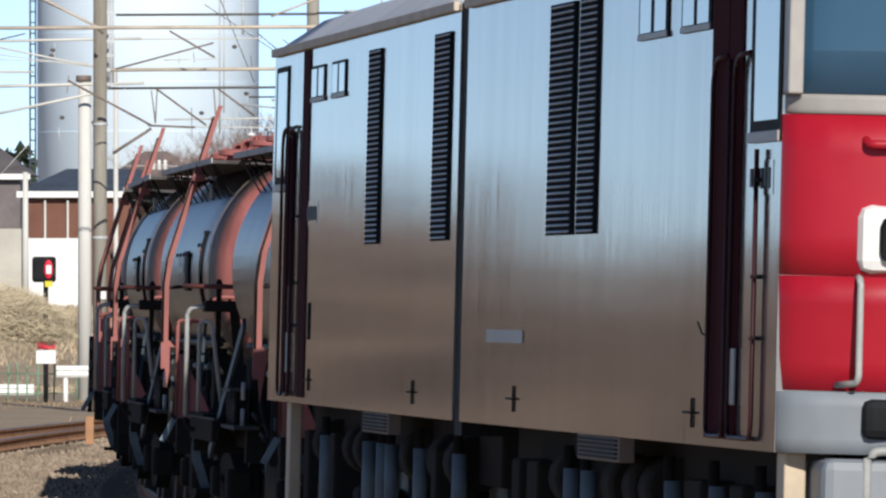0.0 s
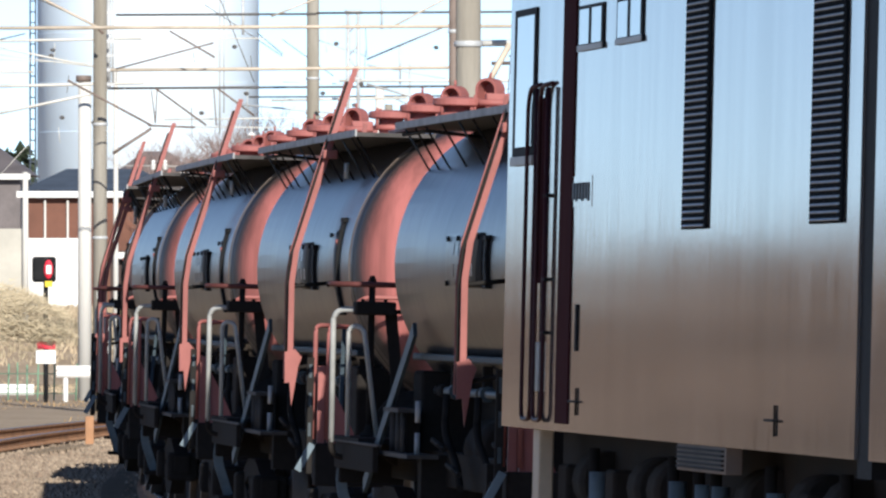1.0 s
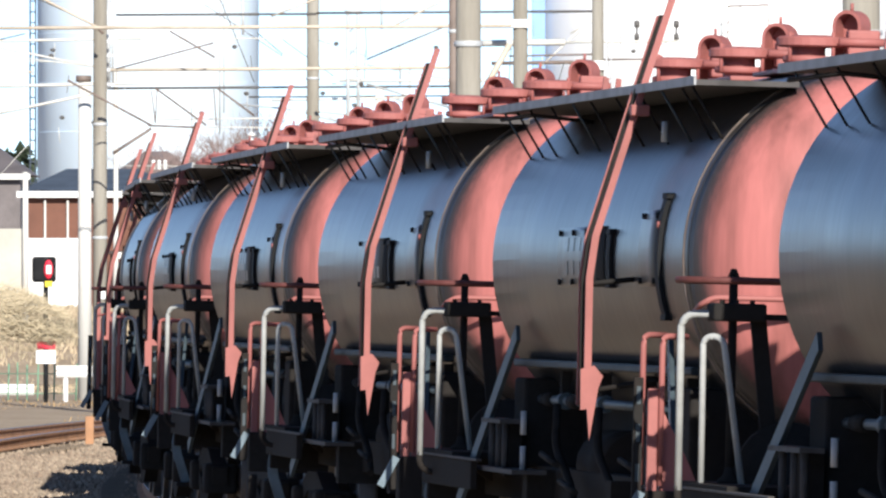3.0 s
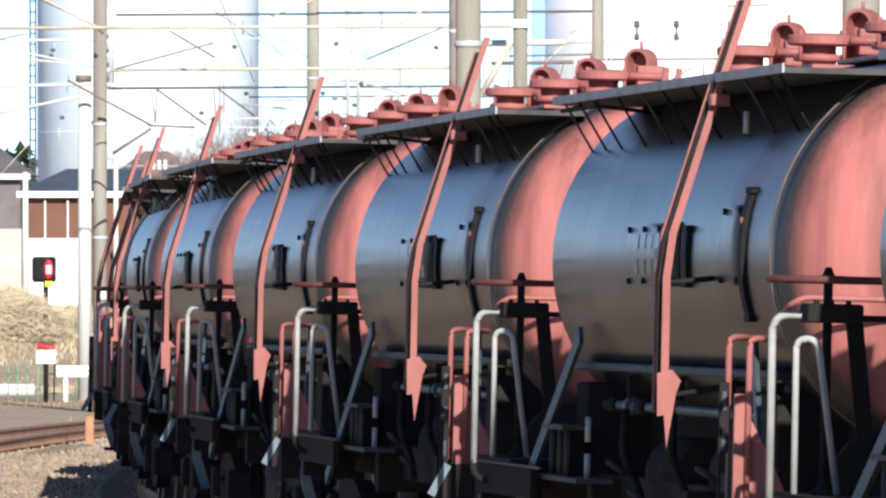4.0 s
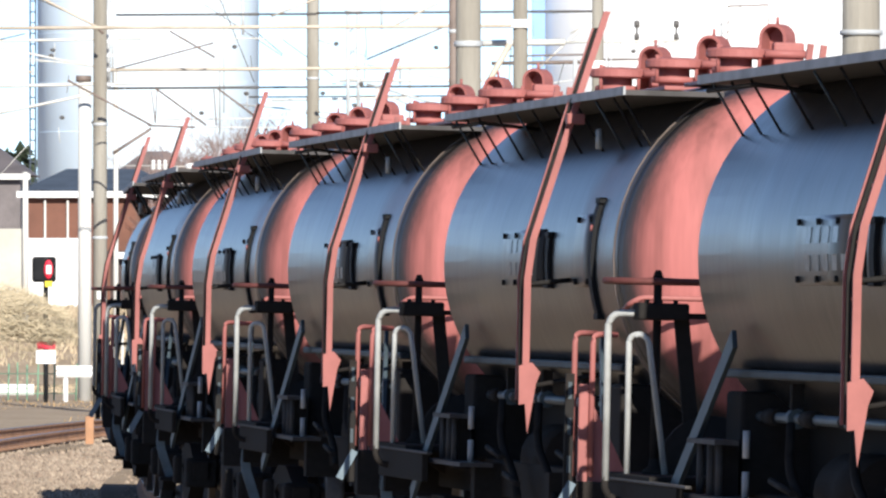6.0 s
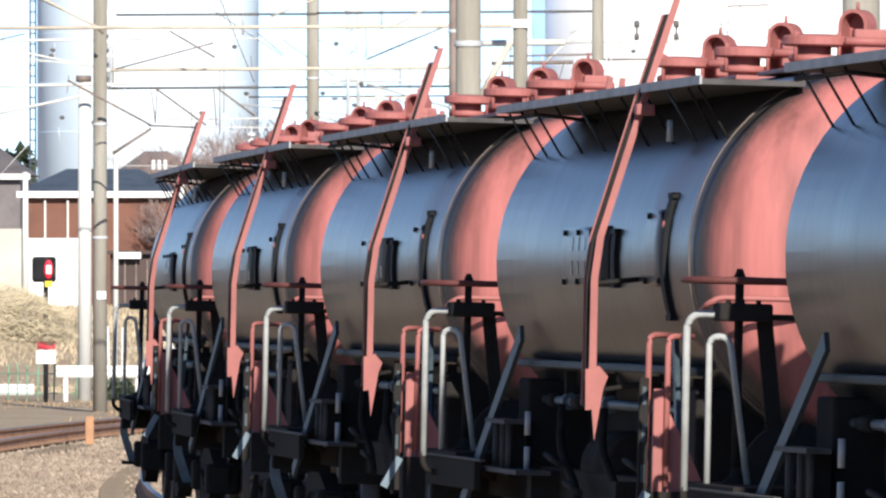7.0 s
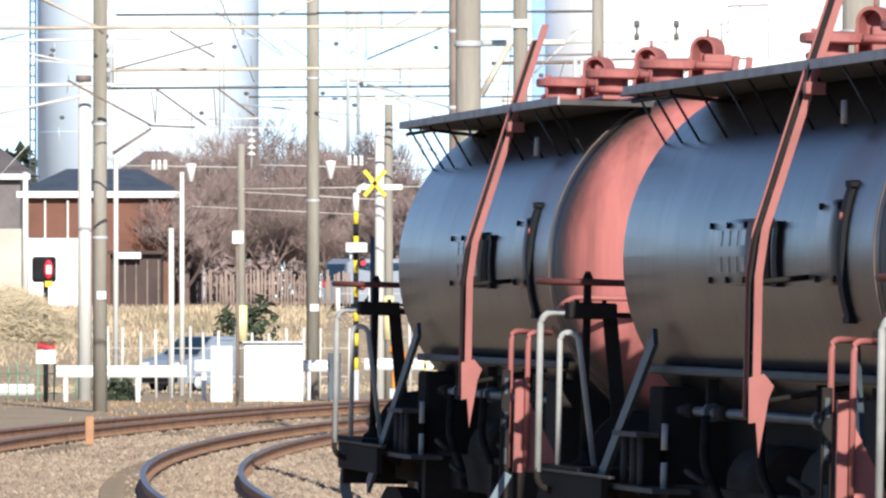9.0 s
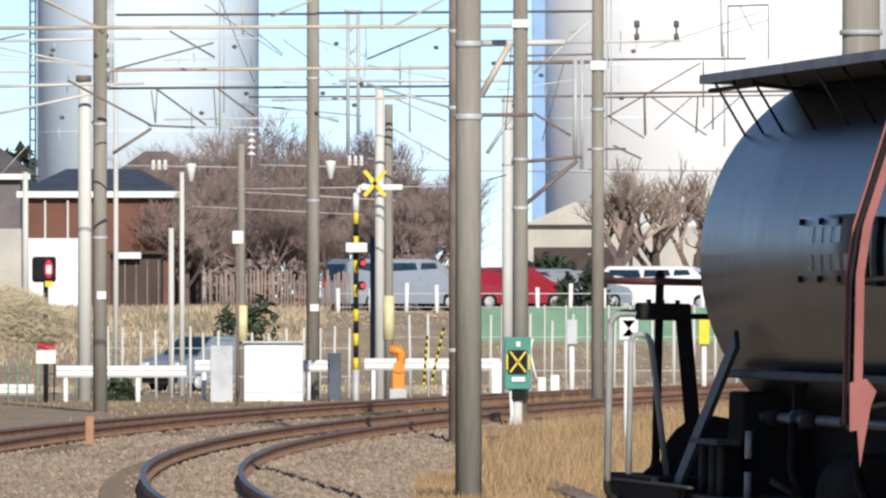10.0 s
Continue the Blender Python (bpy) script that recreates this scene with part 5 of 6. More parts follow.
struts(ln, "wire", M_DARKWIRE, [(-2.28, 300.0, 5.47, 4.37, 300.0, 5.39, 0.012), (4.05, 300.0, 5.47, 11.34, 300.0, 5.38, 0.014), (-5.20, 250.0, 8.84, -4.41, 250.0, 6.91, 0.012), (-5.57, 250.0, 8.73, -3.75, 250.0, 7.52, 0.010), (-4.34, 250.0, 8.07, -3.75, 250.0, 7.57, 0.012), (4.15, 215.0, 6.90, 6.42, 215.0, 7.64, 0.008), (0.68, 170.0, 3.75, 1.00, 170.0, 3.84, 0.012), (-3.75, 250.0, 7.91, -2.56, 250.0, 7.06, 0.010), (-7.33, 230.0, 7.68, -8.79, 230.0, 8.34, 0.010), (-9.73, 235.0, 7.55, -9.17, 235.0, 7.68, 0.016), (1.14, 178.0, 6.11, 1.04, 178.0, 4.68, 0.009), (2.32, 205.0, 6.40, 1.90, 205.0, 4.89, 0.009)], 5)
struts(ln, "wire", M_PALEWIRE, [(-12.42, 300.0, 5.31, -11.54, 300.0, 6.26, 0.010), (0.22, 260.0, 4.59, -4.86, 260.0, 4.52, 0.010), (-5.23, 280.0, 4.64, -1.24, 280.0, 4.42, 0.012), (-6.56, 280.0, 4.27, -2.13, 280.0, 4.05, 0.009), (-3.78, 252.0, 6.96, -2.18, 252.0, 6.90, 0.014), (1.22, 240.0, 6.53, 3.12, 240.0, 6.79, 0.012)], 5)
rngw = random.Random(11)
for k in range(46):
    # droppers and clamps hang between the wires
    u, v = rngw.uniform(-19.5, 4.5), rngw.uniform(5.3, 7.6)
    part("dropper", rod(bmesh.new(), (u, 246.0, v), (u + rngw.uniform(-0.05, 0.05), 246.0, v + rngw.uniform(0.15, 0.7)), 0.008, n=5), M_PALEWIRE if k % 2 else M_DARKWIRE, ln)
for k in range(30):
    u, v = rngw.uniform(-19.5, 4.5), rngw.uniform(5.3, 7.8)
    part("line_clamp", lathe(bmesh.new(), [(0.01, -0.06), (0.045, -0.03), (0.045, 0.03), (0.01, 0.06)], 8, "X"), M_DARKWIRE, ln).location = (u, 244.0, v)
for xx, zz in ((-7.823, 5.461), (-2.524, 5.573)):
    for k in range(3):
        i = part("insulator", lathe(bmesh.new(), [(0.02, -0.14), (0.07, -0.10), (0.03, -0.02), (0.075, 0.0), (0.03, 0.06), (0.06, 0.10), (0.01, 0.14)], 12, "Z"), M_WHITE, ln)
        i.location = (xx + 0.16 * k, 289.0, zz)
for xx, zz, yy in ((-2.731, 4.998, 260.0), (-6.168, 4.952, 262.0)):
    l = part("crossing_lamp", lathe(bmesh.new(), [(0.0, -0.24), (0.05, -0.22), (0.13, 0.16), (0.13, 0.2), (0.0, 0.22)], 14, "Z"), M_WHITE)
    l.location = (xx, yy, zz)
    tagged(l, "white conical lamp hung from a wire", "lamp", "hanging lamps")

# ---- level crossing ----
cs = empty("crossing_signal", "striped level-crossing signal with yellow crossbuck and red lamps", "crossing signal")
zz0, zz1 = 0.290, 3.779
n = 13
for k in range(n):
    a, b = zz0 + (zz1 - zz0) * k / n, zz0 + (zz1 - zz0) * (k + 1) / n
    part("stripe", rod(bmesh.new(), (-1.919, 236.0, a), (-1.919, 236.0, b), 0.058, n=12), M_YELLOW if k % 2 == 0 else M_RUBBER, cs)
part("base", rod(bmesh.new(), (-1.919, 236.0, -0.8), (-1.919, 236.0, zz0), 0.075, n=12), M_GALV, cs)
part("upper_post", tube(bmesh.new(), rounded([(-1.919, 236.0, zz1), (-1.919, 236.0, 4.277), (-1.520, 236.0, 4.402)], 0.2), 0.075, 10), M_WHITE, cs, "white upper post")
for e in (-1, 1):
    part("crossbuck_arm", bar(bmesh.new(), (-1.732, 235.7, 4.402 - e * 0.28), (-1.271, 235.7, 4.402 + e * 0.28), 0.09, 0.03, up=(0, 1, 0)), M_YELLOW, cs, "yellow crossbuck arm")
part("lamp_arm", B(-1.794, -0.897, 235.8, 235.9, 4.264, 4.377), M_WHITE, cs)
for zl in (2.645, 2.147):
    h = part("lamp_hood", rod(bmesh.new(), (-1.794, 235.95, zl), (-1.794, 235.7, zl), 0.105, n=16), M_RUBBER, cs)
    part("red_lamp", rod(bmesh.new(), (-1.757, 235.69, zl), (-1.757, 235.66, zl), 0.06, n=16), M_SIGNRED, h)
part("control_box", B(-2.143, -1.669, 235.7, 235.9, 2.882, 3.093, 0.02), M_WHITE, cs)
pole("crossing_post", "white crossing post with dark conduit", -1.508, 255.0, -0.8, 6.890, 0.121, M_CONCRETEPALE, 0.9, "post", "crossing posts")
pole("crossing_post", "dark blue conduit post at the crossing", -1.676, 256.0, -0.8, 3.329, 0.068, M_BLUEROOF, 1.0, "post", "crossing posts")
pp = pole("crossing_post", "grey crossing post with a pale yellow sleeve", -1.277, 252.0, -0.8, 6.433, 0.106, M_CONCRETE, 0.9, "post", "crossing posts")
part("yellow_sleeve", rod(bmesh.new(), (-1.277, 252.0, 0.885), (-1.277, 252.0, 1.923), 0.133, n=14), M_PALEYELLOW, pp)
og = empty("barrier_machine", "orange level-crossing barrier machine", "barrier machine")
part("cabinet", B(-1.121, -0.847, 235.8, 236.2, -0.146, 0.290, 0.04), M_ORANGE, og)
part("arm_mount", tube(bmesh.new(), rounded([(-0.972, 235.9, 0.228), (-0.897, 235.9, 0.701), (-1.171, 235.9, 0.751)], 0.12), 0.10, 10), M_ORANGE, og)
part("hub", rod(bmesh.new(), (-0.972, 235.75, 0.353), (-0.972, 236.1, 0.353), 0.13, n=14), M_ORANGE, og)
part("foot", B(-1.171, -0.797, 235.8, 236.3, -0.75, -0.121), M_GALV, og)
for x0, z0, x1, z1 in ((-0.427, -0.075, -0.352, 1.030), (-0.251, 0.013, 0.013, 1.219)):
    bb = empty("striped_rod", "yellow and black striped flexible crossing rod", "barrier rod", "striped rods")
    for k in range(14):
        a, b = Vector((x0, 238.0, z0)), Vector((x1, 238.0, z1))
        part("stripe", rod(bmesh.new(), a.lerp(b, k / 14), a.lerp(b, (k + 1) / 14), 0.028, n=8), M_YELLOW if k % 2 == 0 else M_RUBBER, bb)


def guard_rail(x0, x1, y, z, label):
    r = empty("guard_rail", label, "guard rail", "white guard rails")
    bm = bmesh.new()
    prof = [(-0.02, -0.13), (-0.06, -0.08), (-0.06, -0.04), (-0.01, 0.0), (-0.06, 0.04), (-0.06, 0.08), (-0.02, 0.13)]
    for q, w in zip(prof, prof[1:]):
        v = [bm.verts.new(c) for c in ((x0, y + q[0], z + q[1]), (x1, y + q[0], z + q[1]), (x1, y + w[0], z + w[1]), (x0, y + w[0], z + w[1]))]
        bm.faces.new(v)
    bmesh.ops.remove_doubles(bm, verts=bm.verts, dist=0.001)
    bmesh.ops.solidify(bm, geom=bm.faces[:], thickness=0.012)
    part("beam", bm, M_WHITE, r)
    k = x0 + 0.2
    while k < x1:
        part("post", rod(bmesh.new(), (k, y + 0.05, -0.85), (k, y + 0.05, z + 0.12), 0.057, n=10), M_WHITE, r)
        k += 1.6


guard_rail(-8.557, -5.680, 237.0, 0.246, "white corrugated guard rail beside the road")
guard_rail(-5.539, -5.198, 239.0, 0.358, "short white guard rail by the road")
guard_rail(-3.258, -2.489, 243.0, 0.332, "short white guard rail by the road")
guard_rail(-1.776, 1.290, 242.0, 0.377, "white corrugated guard rail at the crossing")
guard_rail(-11.673, -10.013, 262.0, -0.373, "white guard rail behind the green mesh")
cabn = empty("equipment_cabinet", "white two-door railway equipment cabinet", "cabinet")
part("body", B(-4.460, -3.142, 240.0, 240.9, -0.75, 0.858, 0.02), M_WHITE, cabn)
for k in range(3):
    x0 = -4.434 + k * 0.431
    part("door", B(x0 + 0.012, x0 + 0.431 - 0.012, 239.97, 239.998, -0.231, 0.782, 0.006), M_WHITE, cabn)
part("roof", B(-4.498, -3.104, 239.9, 241.0, 0.858, 0.909, 0.01), M_GALV, cabn)
jb = part("junction_box", B(-5.154, -4.654, 237.0, 237.5, -0.5, 0.821, 0.02), M_GALV)
tagged(jb, "pale grey junction box on legs", "box")
bx = part("relay_box", B(-2.595, -2.303, 241.0, 241.4, -0.6, 0.638, 0.02), M_BLUEROOF)
tagged(bx, "blue-grey relay box by the crossing", "box", "trackside boxes")
bx = part("relay_box", B(1.044, 1.263, 230.0, 230.4, -0.6, 0.514, 0.02), M_WHITE)
tagged(bx, "white relay box by the crossing", "box", "trackside boxes")
bx = part("relay_box", B(1.995, 2.162, 225.0, 225.3, -0.5, 0.212, 0.02), M_WHITE)
tagged(bx, "small white relay box on the ballast", "box", "trackside boxes")
bx = part("relay_box", B(2.257, 2.447, 225.0, 225.3, -0.5, 0.259, 0.02), M_WHITE)
tagged(bx, "small white relay box on the ballast", "box", "trackside boxes")

# signal box on its mast
sb = empty("warning_signal", "green obstruction-warning box with a yellow cross", "signal")
part("box", B(1.007, 1.441, 175.4, 175.75, 0.387, 1.246, 0.02), M_GREENBOX, sb)
part("dark_screen", B(1.072, 1.376, 175.37, 175.397, 0.645, 1.033), M_RUBBER, sb)
for e in (-1, 1):
    part("cross_bar", bar(bmesh.new(), (1.099, 175.355, 0.839 - e * 0.17), (1.358, 175.355, 0.839 + e * 0.17), 0.03, 0.012, up=(0, 1, 0)), M_YELLOW, sb, "yellow cross bar")
for x0 in (1.035, 1.395):
    part("edge_mark", B(x0, x0 + 0.03, 175.36, 175.395, 0.710, 0.959), M_YELLOW, sb)
part("lettering_bar", B(1.127, 1.340, 175.37, 175.397, 0.516, 0.590), M_WHITE, sb)
part("lettering_bar", B(1.201, 1.266, 175.37, 175.397, 1.089, 1.172), M_WHITE, sb)
part("neck", B(1.127, 1.303, 175.45, 175.7, 0.220, 0.387), M_RUBBER, sb)
part("post", rod(bmesh.new(), (1.219, 175.6, -0.5), (1.219, 175.6, 0.239), 0.083, n=14), M_CONCRETEPALE, sb)
part("cable", tube(bmesh.new(), rounded([(1.109, 175.5, 0.387), (1.136, 175.5, -0.121), (1.025, 175.4, -0.371), (0.887, 175.3, -0.42)], 0.2), 0.03, 8), M_WHITE, sb, "white cable")
part("cable", tube(bmesh.new(), rounded([(1.469, 175.5, 1.218), (1.423, 175.5, 0.987), (1.534, 175.4, 0.553)], 0.2), 0.02, 8), M_WHITE, sb)
for x0, x1, v0, v1 in ((0.602, 0.855, -0.385, -0.187), (0.626, 0.802, -0.183, -0.046)):
    t = part("track_box", B(x0, x1, 150.0, 150.3, -0.6, v1, 0.02), M_GREYSTEEL)
    tagged(t, "blue-grey steel box beside the mast", "box", "track boxes")
tr = part("cable_trough", bar(bmesh.new(), (0.523, 150.0, -0.36), (1.514, 112.0, -0.30), 0.25, 0.22), M_BROWNSTEEL)
tagged(tr, "weathered brown cable trough along the track", "cable trough")
mk = empty("marker_board", "white track marker with black triangles on a post", "marker")
part("board", B(2.471, 2.732, 150.0, 150.03, 1.302, 1.618, 0.01), M_WHITE, mk)
for e in (-1, 1):
    bm = bmesh.new()
    zc = 1.468
    v = [bm.verts.new(c) for c in ((2.605, 149.985, zc), (2.605 - 0.09, 149.985, zc + e * 0.11), (2.605 + 0.09, 149.985, zc + e * 0.11))]
    bm.faces.new(v)
    bmesh.ops.solidify(bm, geom=bm.faces[:], thickness=0.008)
    part("black_triangle", bm, M_RUBBER, mk)
part("post", rod(bmesh.new(), (2.566, 150.06, -0.5), (2.566, 150.06, 1.302), 0.035, n=10), M_WHITE, mk)
for xq in (2.792, 5.657):
    q = pole("marker_post", "short white marker post with a box", xq, 232.0, -0.6, 1.298, 0.06, M_WHITE, 1.0, "post", "marker posts")
    part("head", B(xq - 0.12, xq + 0.12, 231.85, 232.1, 0.869, 1.408, 0.02), M_GALV if xq < 4 else M_YELLOW, q)
# signals on the left
s1 = empty("track_signal", "small track signal with black backboard and red disc", "signal")
part("backboard", B(-9.60, -9.04, 249.98, 250.12, 2.24, 2.84, 0.065), M_RUBBER, s1)
bm = lathe(bmesh.new(), [(0.0, -0.05), (0.11, -0.05), (0.12, -0.03), (0.0, -0.03)], 20)
bmesh.ops.scale(bm, vec=(0.9, 1, 1.9), verts=bm.verts)
part("red_disc", bm, M_SIGNRED, s1).location = (-9.212, 249.99, 2.543)
part("white_bar", B(-9.264, -9.146, 249.9, 249.935, 2.438, 2.636), M_WHITE, s1)
part("yellow_plate", B(-9.291, -9.119, 249.9, 249.96, 2.134, 2.266), M_YELLOW, s1)
part("post", rod(bmesh.new(), (-9.278, 250.05, -0.7), (-9.278, 250.05, 2.240), 0.06, n=10), M_RUBBER, s1)
s2 = empty("trackside_sign", "red and white trackside sign on a black post", "sign")
part("red_plate", B(-8.907, -8.510, 234.9, 234.95, 0.756, 1.004, 0.01), M_SIGNRED, s2)
part("white_plate", B(-8.932, -8.498, 234.9, 234.95, 0.434, 0.731, 0.01), M_WHITE, s2)
part("post", rod(bmesh.new(), (-8.721, 235.0, -0.7), (-8.721, 235.0, 0.980), 0.045, n=10), M_RUBBER, s2)

# ---- fences ----
def stakes(name, label, x0, x1, y, z0, z1, n, r, mat, seed, cat="fence"):
    root = empty(name, label, cat, "fences")
    rr = random.Random(seed)
    for k in range(n):
        x = x0 + (x1 - x0) * k / (n - 1) + rr.uniform(-0.05, 0.05)
        h = z1 + rr.uniform(-0.12, 0.12)
        part("post", rod(bmesh.new(), (x, y, z0), (x + rr.uniform(-0.04, 0.04), y, h), r, n=7), mat, root)
    for t in (0.35, 0.75):
        part("wire", rod(bmesh.new(), (x0, y, z0 + (z1 - z0) * t), (x1, y, z0 + (z1 - z0) * t), 0.012, n=5), mat, root)


stakes("picket_fence", "weathered brown stake fence on the bank", -7.565, -2.926, 338.0, 1.2, 2.675, 48, 0.030, M_TWIGPALE, 1)
stakes("wire_fence", "pale wire fence with thin posts", -8.623, -2.381, 275.0, -0.8, 1.038, 16, 0.035, M_CONCRETEPALE, 2)
stakes("wire_fence", "pale wire fence beyond the crossing", -1.389, 7.627, 280.0, -0.8, 1.392, 18, 0.035, M_CONCRETEPALE, 3)
stakes("parking_fence", "white low fence before the parked cars", -3.264, 9.152, 336.0, 1.2, 2.263, 13, 0.07, M_WHITE, 4)
stakes("mesh_fence", "green mesh fence at the field edge", -10.613, -8.166, 244.0, -0.7, 0.429, 12, 0.02, M_GREENFENCE, 6)
gf = empty("green_fence", "green mesh fence below the parking bank", "fence", "fences")
part("mesh_panel", B(0.966, 8.172, 300.0, 300.02, 0.642, 1.592), M_GREENFENCE, gf)
for k in range(12):
    xx = 1.045 + 0.6 * k
    part("post", rod(bmesh.new(), (xx, 299.95, -0.9), (xx, 299.95, 1.671), 0.03, n=7), M_CONCRETEPALE, gf)

# ---- buildings ----
def gable_house(name, label, x0, x1, y0, y1, z0, ze, zr, wall, roof, over=0.4):
    root = empty(name, label, "house", "houses")
    part("wall", B(x0, x1, y0, y1, z0, ze), wall, root)
    part("fascia", B(x0 - over, x1 + over, y0 - over, y0 - over + 0.1, ze, ze + 0.22), M_WHITE, root, "white fascia board")
    bm = bmesh.new()
    ym = (y0 + y1) / 2
    v = [bm.verts.new(c) for c in ((x0 - over, y0 - over, ze + 0.2), (x1 + over, y0 - over, ze + 0.2), (x1 - 1.2, ym, zr), (x0 + 1.2, ym, zr), (x0 - over, y1 + over, ze + 0.2), (x1 + over, y1 + over, ze + 0.2))]
    for f in ((0, 1, 2, 3), (5, 4, 3, 2), (1, 5, 2), (4, 0, 3), (0, 4, 5, 1)):
        bm.faces.new([v[k] for k in f])
    bmesh.ops.recalc_face_normals(bm, faces=bm.faces)
    part("roof", bm, roof, root)
    return root


h1 = gable_house("house", "brown house with slate-blue roof and white fascia", -14.724, -9.709, 380.0, 389.0, 1.0, 5.418, 6.492, M_BRICKWALL, M_BLUEROOF)
for xx in (-14.122, -13.320):
    part("downpipe", rod(bmesh.new(), (xx, 379.85, 1.2), (xx, 379.85, 5.318), 0.04, n=8), M_CONCRETEPALE, h1)
gable_house("house", "house with a grey-brown hipped roof", -12.543, -9.270, 402.0, 412.0, 1.0, 5.919, 7.429, M_BRICKWALL, M_BROWNROOF)
gable_house("house", "pale house with a grey roof", -20.043, -16.584, 420.0, 430.0, 1.0, 6.496, 7.964, M_BROWNROOF, M_BROWNROOF)
wl2 = part("garden_wall", B(-13.987, -12.200, 360.0, 360.3, 1.0, 3.865), M_WHITE)
tagged(wl2, "low white rendered garden wall", "wall")
wl3 = part("garden_shed", B(-15.311, -13.862, 352.0, 355.0, 1.0, 4.138, 0.02), M_BEIGE)
tagged(wl3, "low cream shed beside the wall", "shed")
sh = empty("garden_shed", "dark brown shed with a white roof edge", "shed")
part("wall", B(-10.727, -9.088, 345.0, 348.0, 1.0, 3.274), M_DARKBROWN, sh)
part("roof", B(-10.818, -8.997, 344.7, 348.3, 3.274, 3.383), M_DARKBROWN, sh)
part("white_edge", B(-10.581, -9.725, 344.6, 344.69, 3.128, 3.329), M_WHITE, sh)
for k in range(5):
    part("batten", B(-10.636 + k * 0.36, -10.636 + k * 0.36 + 0.05, 344.93, 344.998, 1.2, 3.092), M_BROWNSTEEL, sh)
bn = empty("barn", "pale beige barn, its shaded open front a dark panel", "barn")
part("wall", B(3.468, 7.625, 450.0, 458.0, 1.0, 4.994), M_BEIGE, bn)
bm = bmesh.new()
v = [bm.verts.new(c) for c in ((3.349, 449.6, 4.923), (7.792, 449.6, 4.923), (5.559, 449.6, 5.897), (3.349, 458.4, 4.923), (7.792, 458.4, 4.923), (5.559, 458.4, 5.897))]
for f in ((0, 1, 2), (4, 3, 5), (0, 2, 5, 3), (1, 4, 5, 2), (0, 3, 4, 1)):
    bm.faces.new([v[k] for k in f])
bmesh.ops.recalc_face_normals(bm, faces=bm.faces)
part("roof", bm, M_BEIGE, bn)
# dark panel on the closed wall, standing in for the shaded interior
part("open_front_shade", B(3.825, 7.269, 449.9, 449.99, 1.2, 3.973), M_DARKBROWN, bn)
gw = part("warehouse", B(8.336, 11.314, 470.0, 480.0, 1.0, 4.958), M_BEIGE)
tagged(gw, "long low cream warehouse behind the trees", "warehouse")


def silo(label, x, y, r, h, ladder, paint):
    root = empty("silo", label, "silo", "silos")
    bm = lathe(bmesh.new(), [(r, -1.0), (r, h), (r * 0.97, h + 0.6), (0.0, h + 2.0)], 72, "Z")
    part("shell", bm, paint, root)
    for k in range(9):
        z = 3.0 + k * 3.2
        part("ring_seam", lathe(bmesh.new(), [(r - 0.02, z - 0.04), (r + 0.03, z), (r - 0.02, z + 0.04)], 72, "Z"), paint, root)
    for o in root.children:
        o.location = (x, y, 0)
    if ladder:
        for dx in (-r - 0.45, -r - 0.1):
            part("ladder_rail", rod(bmesh.new(), (x + dx, y - 0.5, 1), (x + dx, y - 0.5, h), 0.07, n=6), M_BLUEROOF, root)
        for k in range(40):
            part("ladder_tie", rod(bmesh.new(), (x - r - 0.45, y - 0.5, 3 + k * 0.7), (x - r - 0.1, y - 0.5, 3 + k * 0.7), 0.05, n=5), M_BLUEROOF, root)
    else:
        part("blue_duct", B(x - r - 0.05, x - r + 0.75, y - 5.2, y - 4.2, 4.0, h, 0.05), M_BLUEDUCT, root, "blue duct up the silo side")


silo("tall white silo, tinted blue for its shaded edge, with a dark caged ladder", -19.289, 700.0, 7.243, 34.0, True, M_SILO)
silo("broad white silo with a blue duct behind the trees", 16.401, 650.0, 10.980, 34.0, False, M_SILOWHITE)


# ---- trees ----
def bare_tree(name, label, x, y, z, h, spread, seed, mat, levels=5, dense=4, trunk=0.16):
    rng = random.Random(seed)
    root = empty(name, label, "tree", "bare trees")
    big_v, big_f, tw_v, tw_f = [], [], [], []

    def limb(vs, fs, a, b, r0, r1):
        d = (b - a).normalized()
        ref = Vector((1, 0, 0)) if abs(d.x) < 0.8 else Vector((0, 1, 0))
        s = d.cross(ref).normalized()
        u = s.cross(d)
        k = len(vs)
        for p, r in ((a, r0), (b, r1)):
            for j in range(3):
                an = 2.0944 * j
                vs.append(tuple(p + (s * math.cos(an) + u * math.sin(an)) * r))
        for j in range(3):
            fs.append((k + j, k + (j + 1) % 3, k + 3 + (j + 1) % 3, k + 3 + j))

    def grow(p, d, length, r, lv):
        q = p + d * length
        thick = lv >= levels - 1
        limb(big_v if thick else tw_v, big_f if thick else tw_f, p, q, r, r * 0.68)
        if lv == 0:
            return
        for _ in range(dense if lv < levels else dense + 1):
            e = Vector((rng.uniform(-1, 1) * spread, rng.uniform(-1, 1) * spread, rng.uniform(0.0, 1.0)))
            nd = (d * 0.75 + e.normalized() * 0.85).normalized()
            grow(p + d * length * rng.uniform(0.45, 1.0), nd, length * rng.uniform(0.58, 0.82), r * 0.58, lv - 1)

    base = Vector((x, y, z))
    grow(base, Vector((rng.uniform(-0.1, 0.1), rng.uniform(-0.1, 0.1), 1)).normalized(), h * 0.27, trunk, levels)
    for nm, vs, fs, mt in (("trunk", big_v, big_f, M_BARK), ("crown", tw_v, tw_f, mat)):
        me = bpy.data.meshes.new(nm)
        me.from_pydata(vs, [], fs)
        me.materials.append(mt)
        new(nm, me).parent = root
    return root


rt = random.Random(7)
